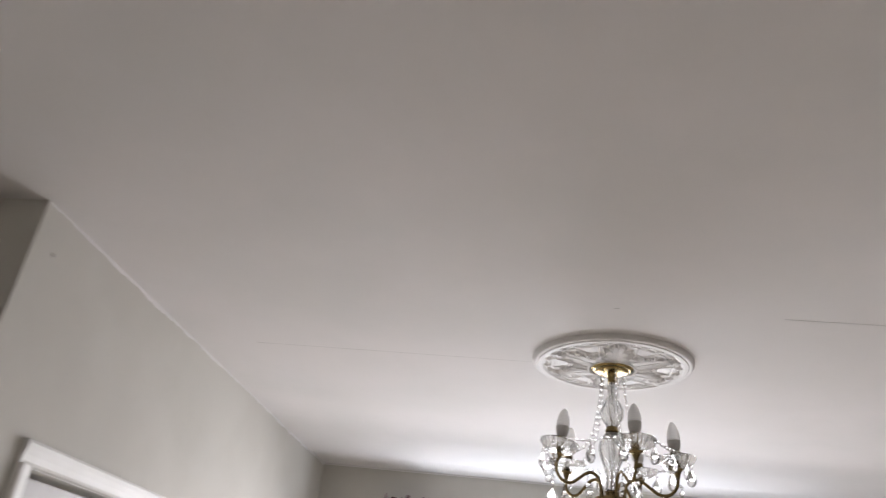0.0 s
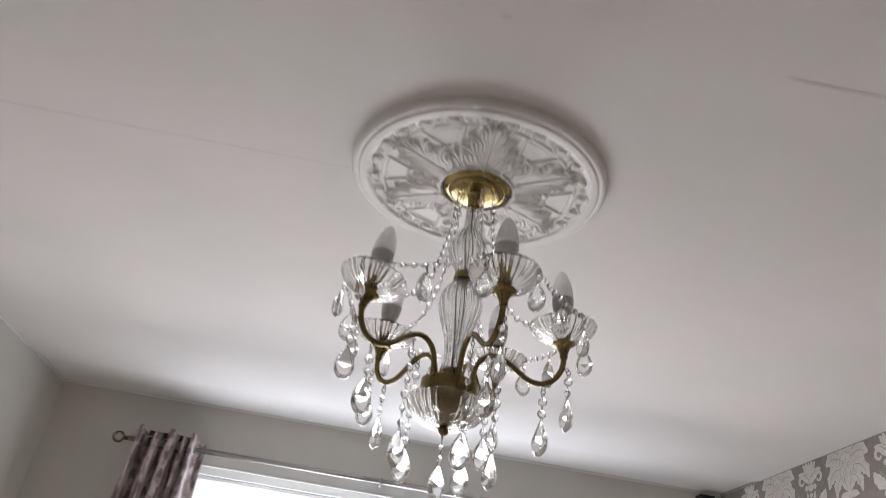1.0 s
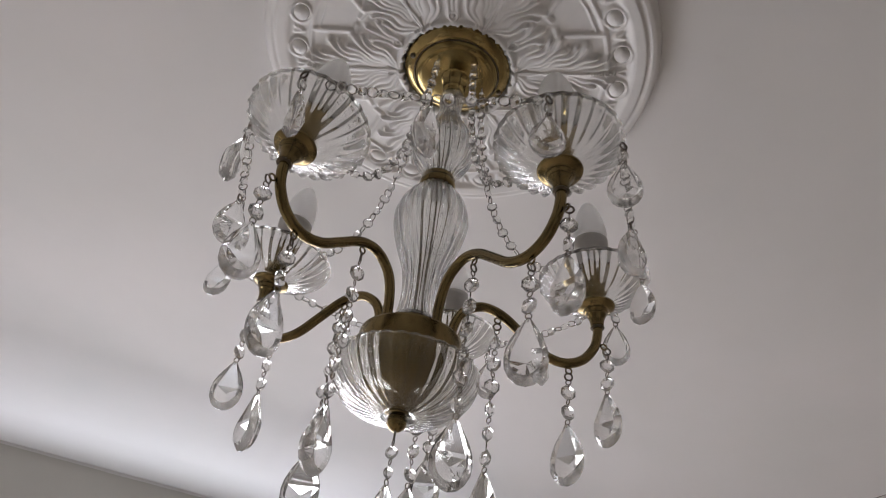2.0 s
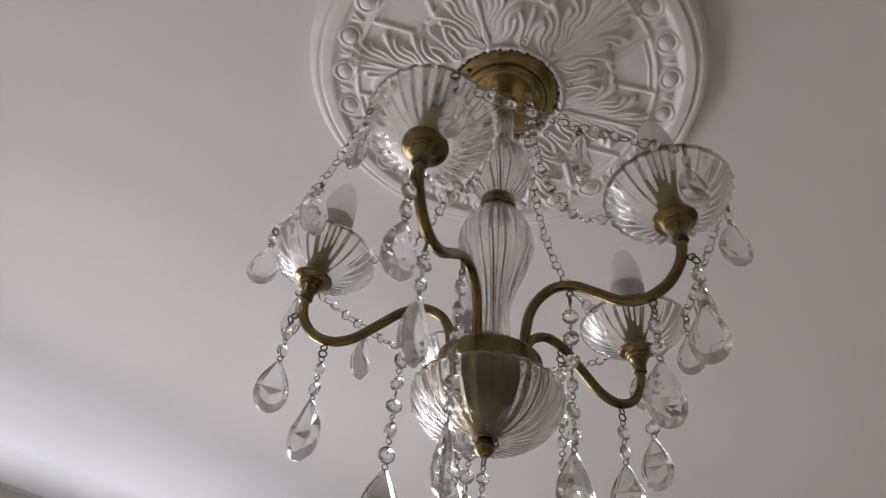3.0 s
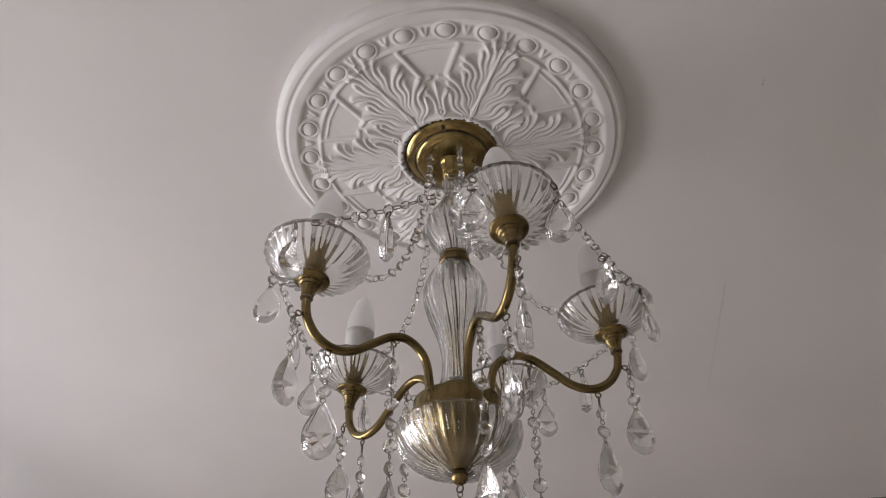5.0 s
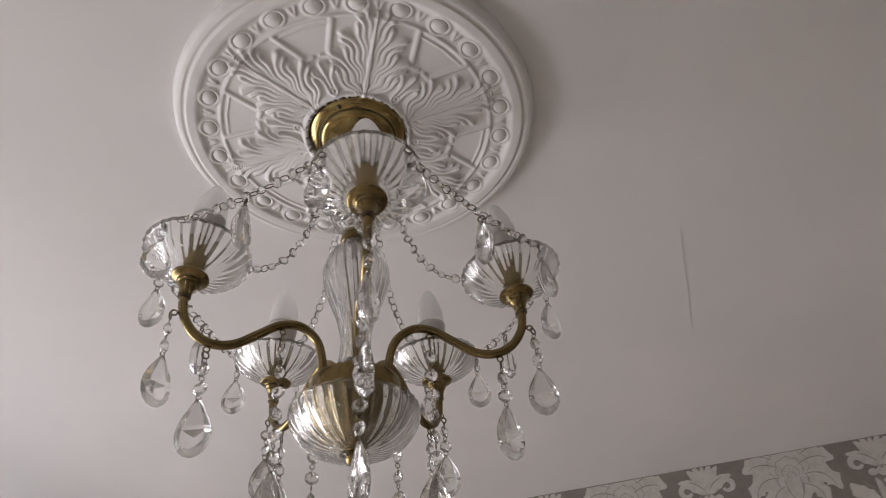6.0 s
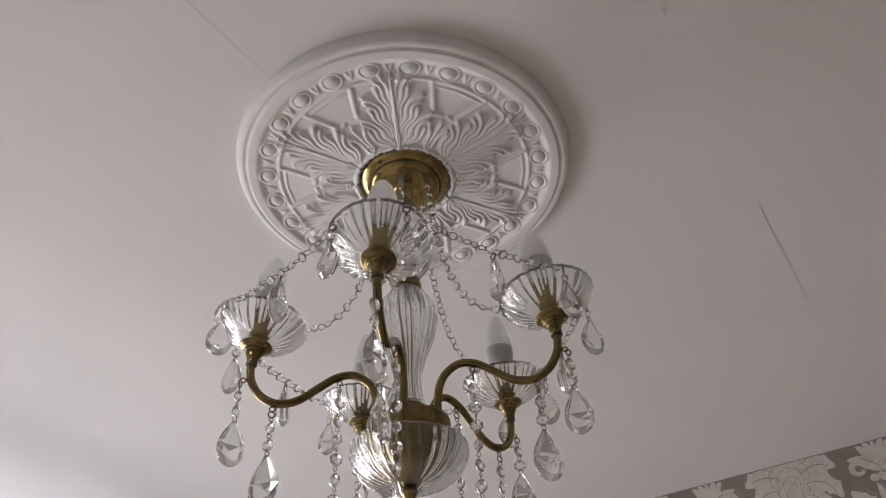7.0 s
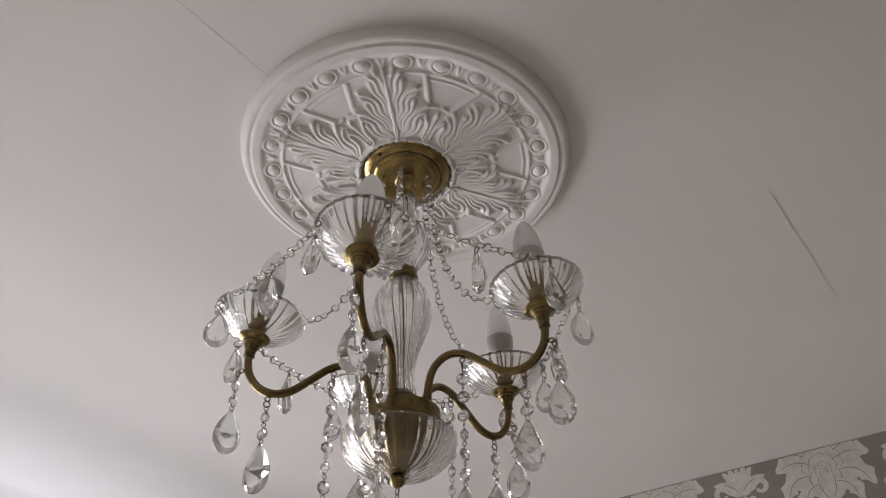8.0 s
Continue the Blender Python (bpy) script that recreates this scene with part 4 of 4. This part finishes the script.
BASE_B = lathe("bulb_base", [(0.0, ZN + 0.0720), (0.0125, ZN + 0.0722), (0.0150, ZN + 0.078), (0.0175, ZN + 0.088), (0.0186, ZN + 0.0985), (0.0186, ZN + 0.1030), (0.0, ZN + 0.1032)], 40, BULBBASE)
GLOBE = lathe("bulb", [(0.0, ZN + 0.1034), (0.0183, ZN + 0.1034), (0.0185, ZN + 0.108), (0.0178, ZN + 0.118), (0.0158, ZN + 0.130), (0.0126, ZN + 0.141), (0.0085, ZN + 0.150), (0.0045, ZN + 0.1555), (0.0015, TIP - 0.0003), (0.0, TIP)], 40, BULB)

ANGLES = [205.81 + 72 * k + off for k, off in ((0, 0.75), (1, 6.65), (2, -1.37), (3, -5.02), (4, -1.02))]
NODS = (-11, -5, -4, -6, -6)
LIFT = (0.0022, 0.0033, -0.0037, -0.0025, 0.0003)
for ang, lift, nodding in zip(ANGLES, LIFT, NODS):
    arm = part("arm", ARM, lamp, pose(0, 0, lift, 0, 0, ang), "curved antique brass arm")
    nod = pose(RN, 0, ZN, 0, nodding, 0) @ pose(0, 0, -ZN)
    at = nod @ pose(0, 0, 0, 0, 0, rnd.uniform(0, 15))
    part("drip_cup", CUP, arm, at)
    part("joint_ring", JOINT, arm, at, "blackened ring at the joint of arm and cup")
    part("glass_cup", GLASS_CUP, arm, at, "fluted clear glass cup with a scalloped rim")
    part("candle_sleeve", SLEEVE, arm, at)
    lean = nod @ pose(0, 0, ZN + 0.07, rnd.uniform(-1.5, 1.5), rnd.uniform(-1.5, 1.5) - 0.6 * (nodding + 5), 0) @ pose(0, 0, -ZN - 0.07)
    part("bulb_base", BASE_B, arm, lean, "grey-white plastic bulb base")
    part("bulb", GLOBE, arm, lean, "unlit frosted candle bulb")

RIM_R, RIM_Z = 0.0540, ZN + 0.0525


def nodded(deg):
    return pose(RN, 0, ZN, 0, deg, 0) @ pose(-RN, 0, -ZN)


for k, (ang, lift) in enumerate(zip(ANGLES, LIFT)):
    turn = Matrix.Rotation(radians(ang), 4, "Z") @ pose(0, 0, lift)
    NOD, NOD_NEXT = nodded(NODS[k]), nodded(NODS[(k + 1) % 5])
    # drops on the rim of the glass cup
    for deg in (-55, 42):
        c = turn @ NOD @ Vector((RN + RIM_R * math.cos(radians(deg)), RIM_R * math.sin(radians(deg)), RIM_Z))
        pendant(lamp, c, 1, DROP_SMALL, 130 + rnd.uniform(-60, 60), rnd.uniform(-4, 4), True, 0.013)
    # drops on the hooks of the arm
    face = 130 if k else 205
    pendant(lamp, turn @ Vector((0.1895, 0, -0.3570)), 2, DROP_MID, face + rnd.uniform(-40, 40), 0, False, 0.0190)
    pendant(lamp, turn @ Vector((0.1511, 0, -0.3940)), 2, DROP, face + rnd.uniform(-30, 30), 0, False, 0.0200)
    pendant(lamp, turn @ Vector((0.0788, 0, -0.3590)), 6, DROP, face + rnd.uniform(-40, 40), 0, False, 0.0225)
    # strand from the canopy down to the cup
    a0, a1, a2 = Vector((0.034, 0, -0.0385)), Vector((0.046, 0, -0.275)), NOD @ Vector((RN - RIM_R, 0, RIM_Z + 0.002))
    path = [turn @ ((1 - t) ** 2 * a0 + 2 * t * (1 - t) * a1 + t * t * a2) for t in (i / 40 for i in range(41))]
    chain(lamp, path)
    # swag to the next cup, with a drop at its middle
    nxt, nl = ANGLES[(k + 1) % 5], LIFT[(k + 1) % 5]
    other = Matrix.Rotation(radians(nxt), 4, "Z") @ pose(0, 0, nl)
    c0, c1 = turn @ NOD @ Vector((RN, 0, RIM_Z)), other @ NOD_NEXT @ Vector((RN, 0, RIM_Z))
    way = (c1 - c0).normalized()
    out = (c0 + c1).xy.to_3d().normalized()
    p0, p2 = c0 + (way * 0.45 + out * 0.9).normalized() * RIM_R, c1 + (-way * 0.45 + out * 0.9).normalized() * RIM_R
    p1 = (p0 + p2) / 2 + Vector((0, 0, -0.014))
    path = [(1 - t) ** 2 * p0 + 2 * t * (1 - t) * p1 + t * t * p2 for t in (i / 40 for i in range(41))]
    chain(lamp, path)
    pendant(lamp, path[20] - Vector((0, 0, 0.003)), 0, DROP_MID, rnd.uniform(0, 180), 0, True, 0.012)
pendant(lamp, Vector((0, 0, -0.4910)), 2, DROP_MID, 30, 0, True, 0.017)
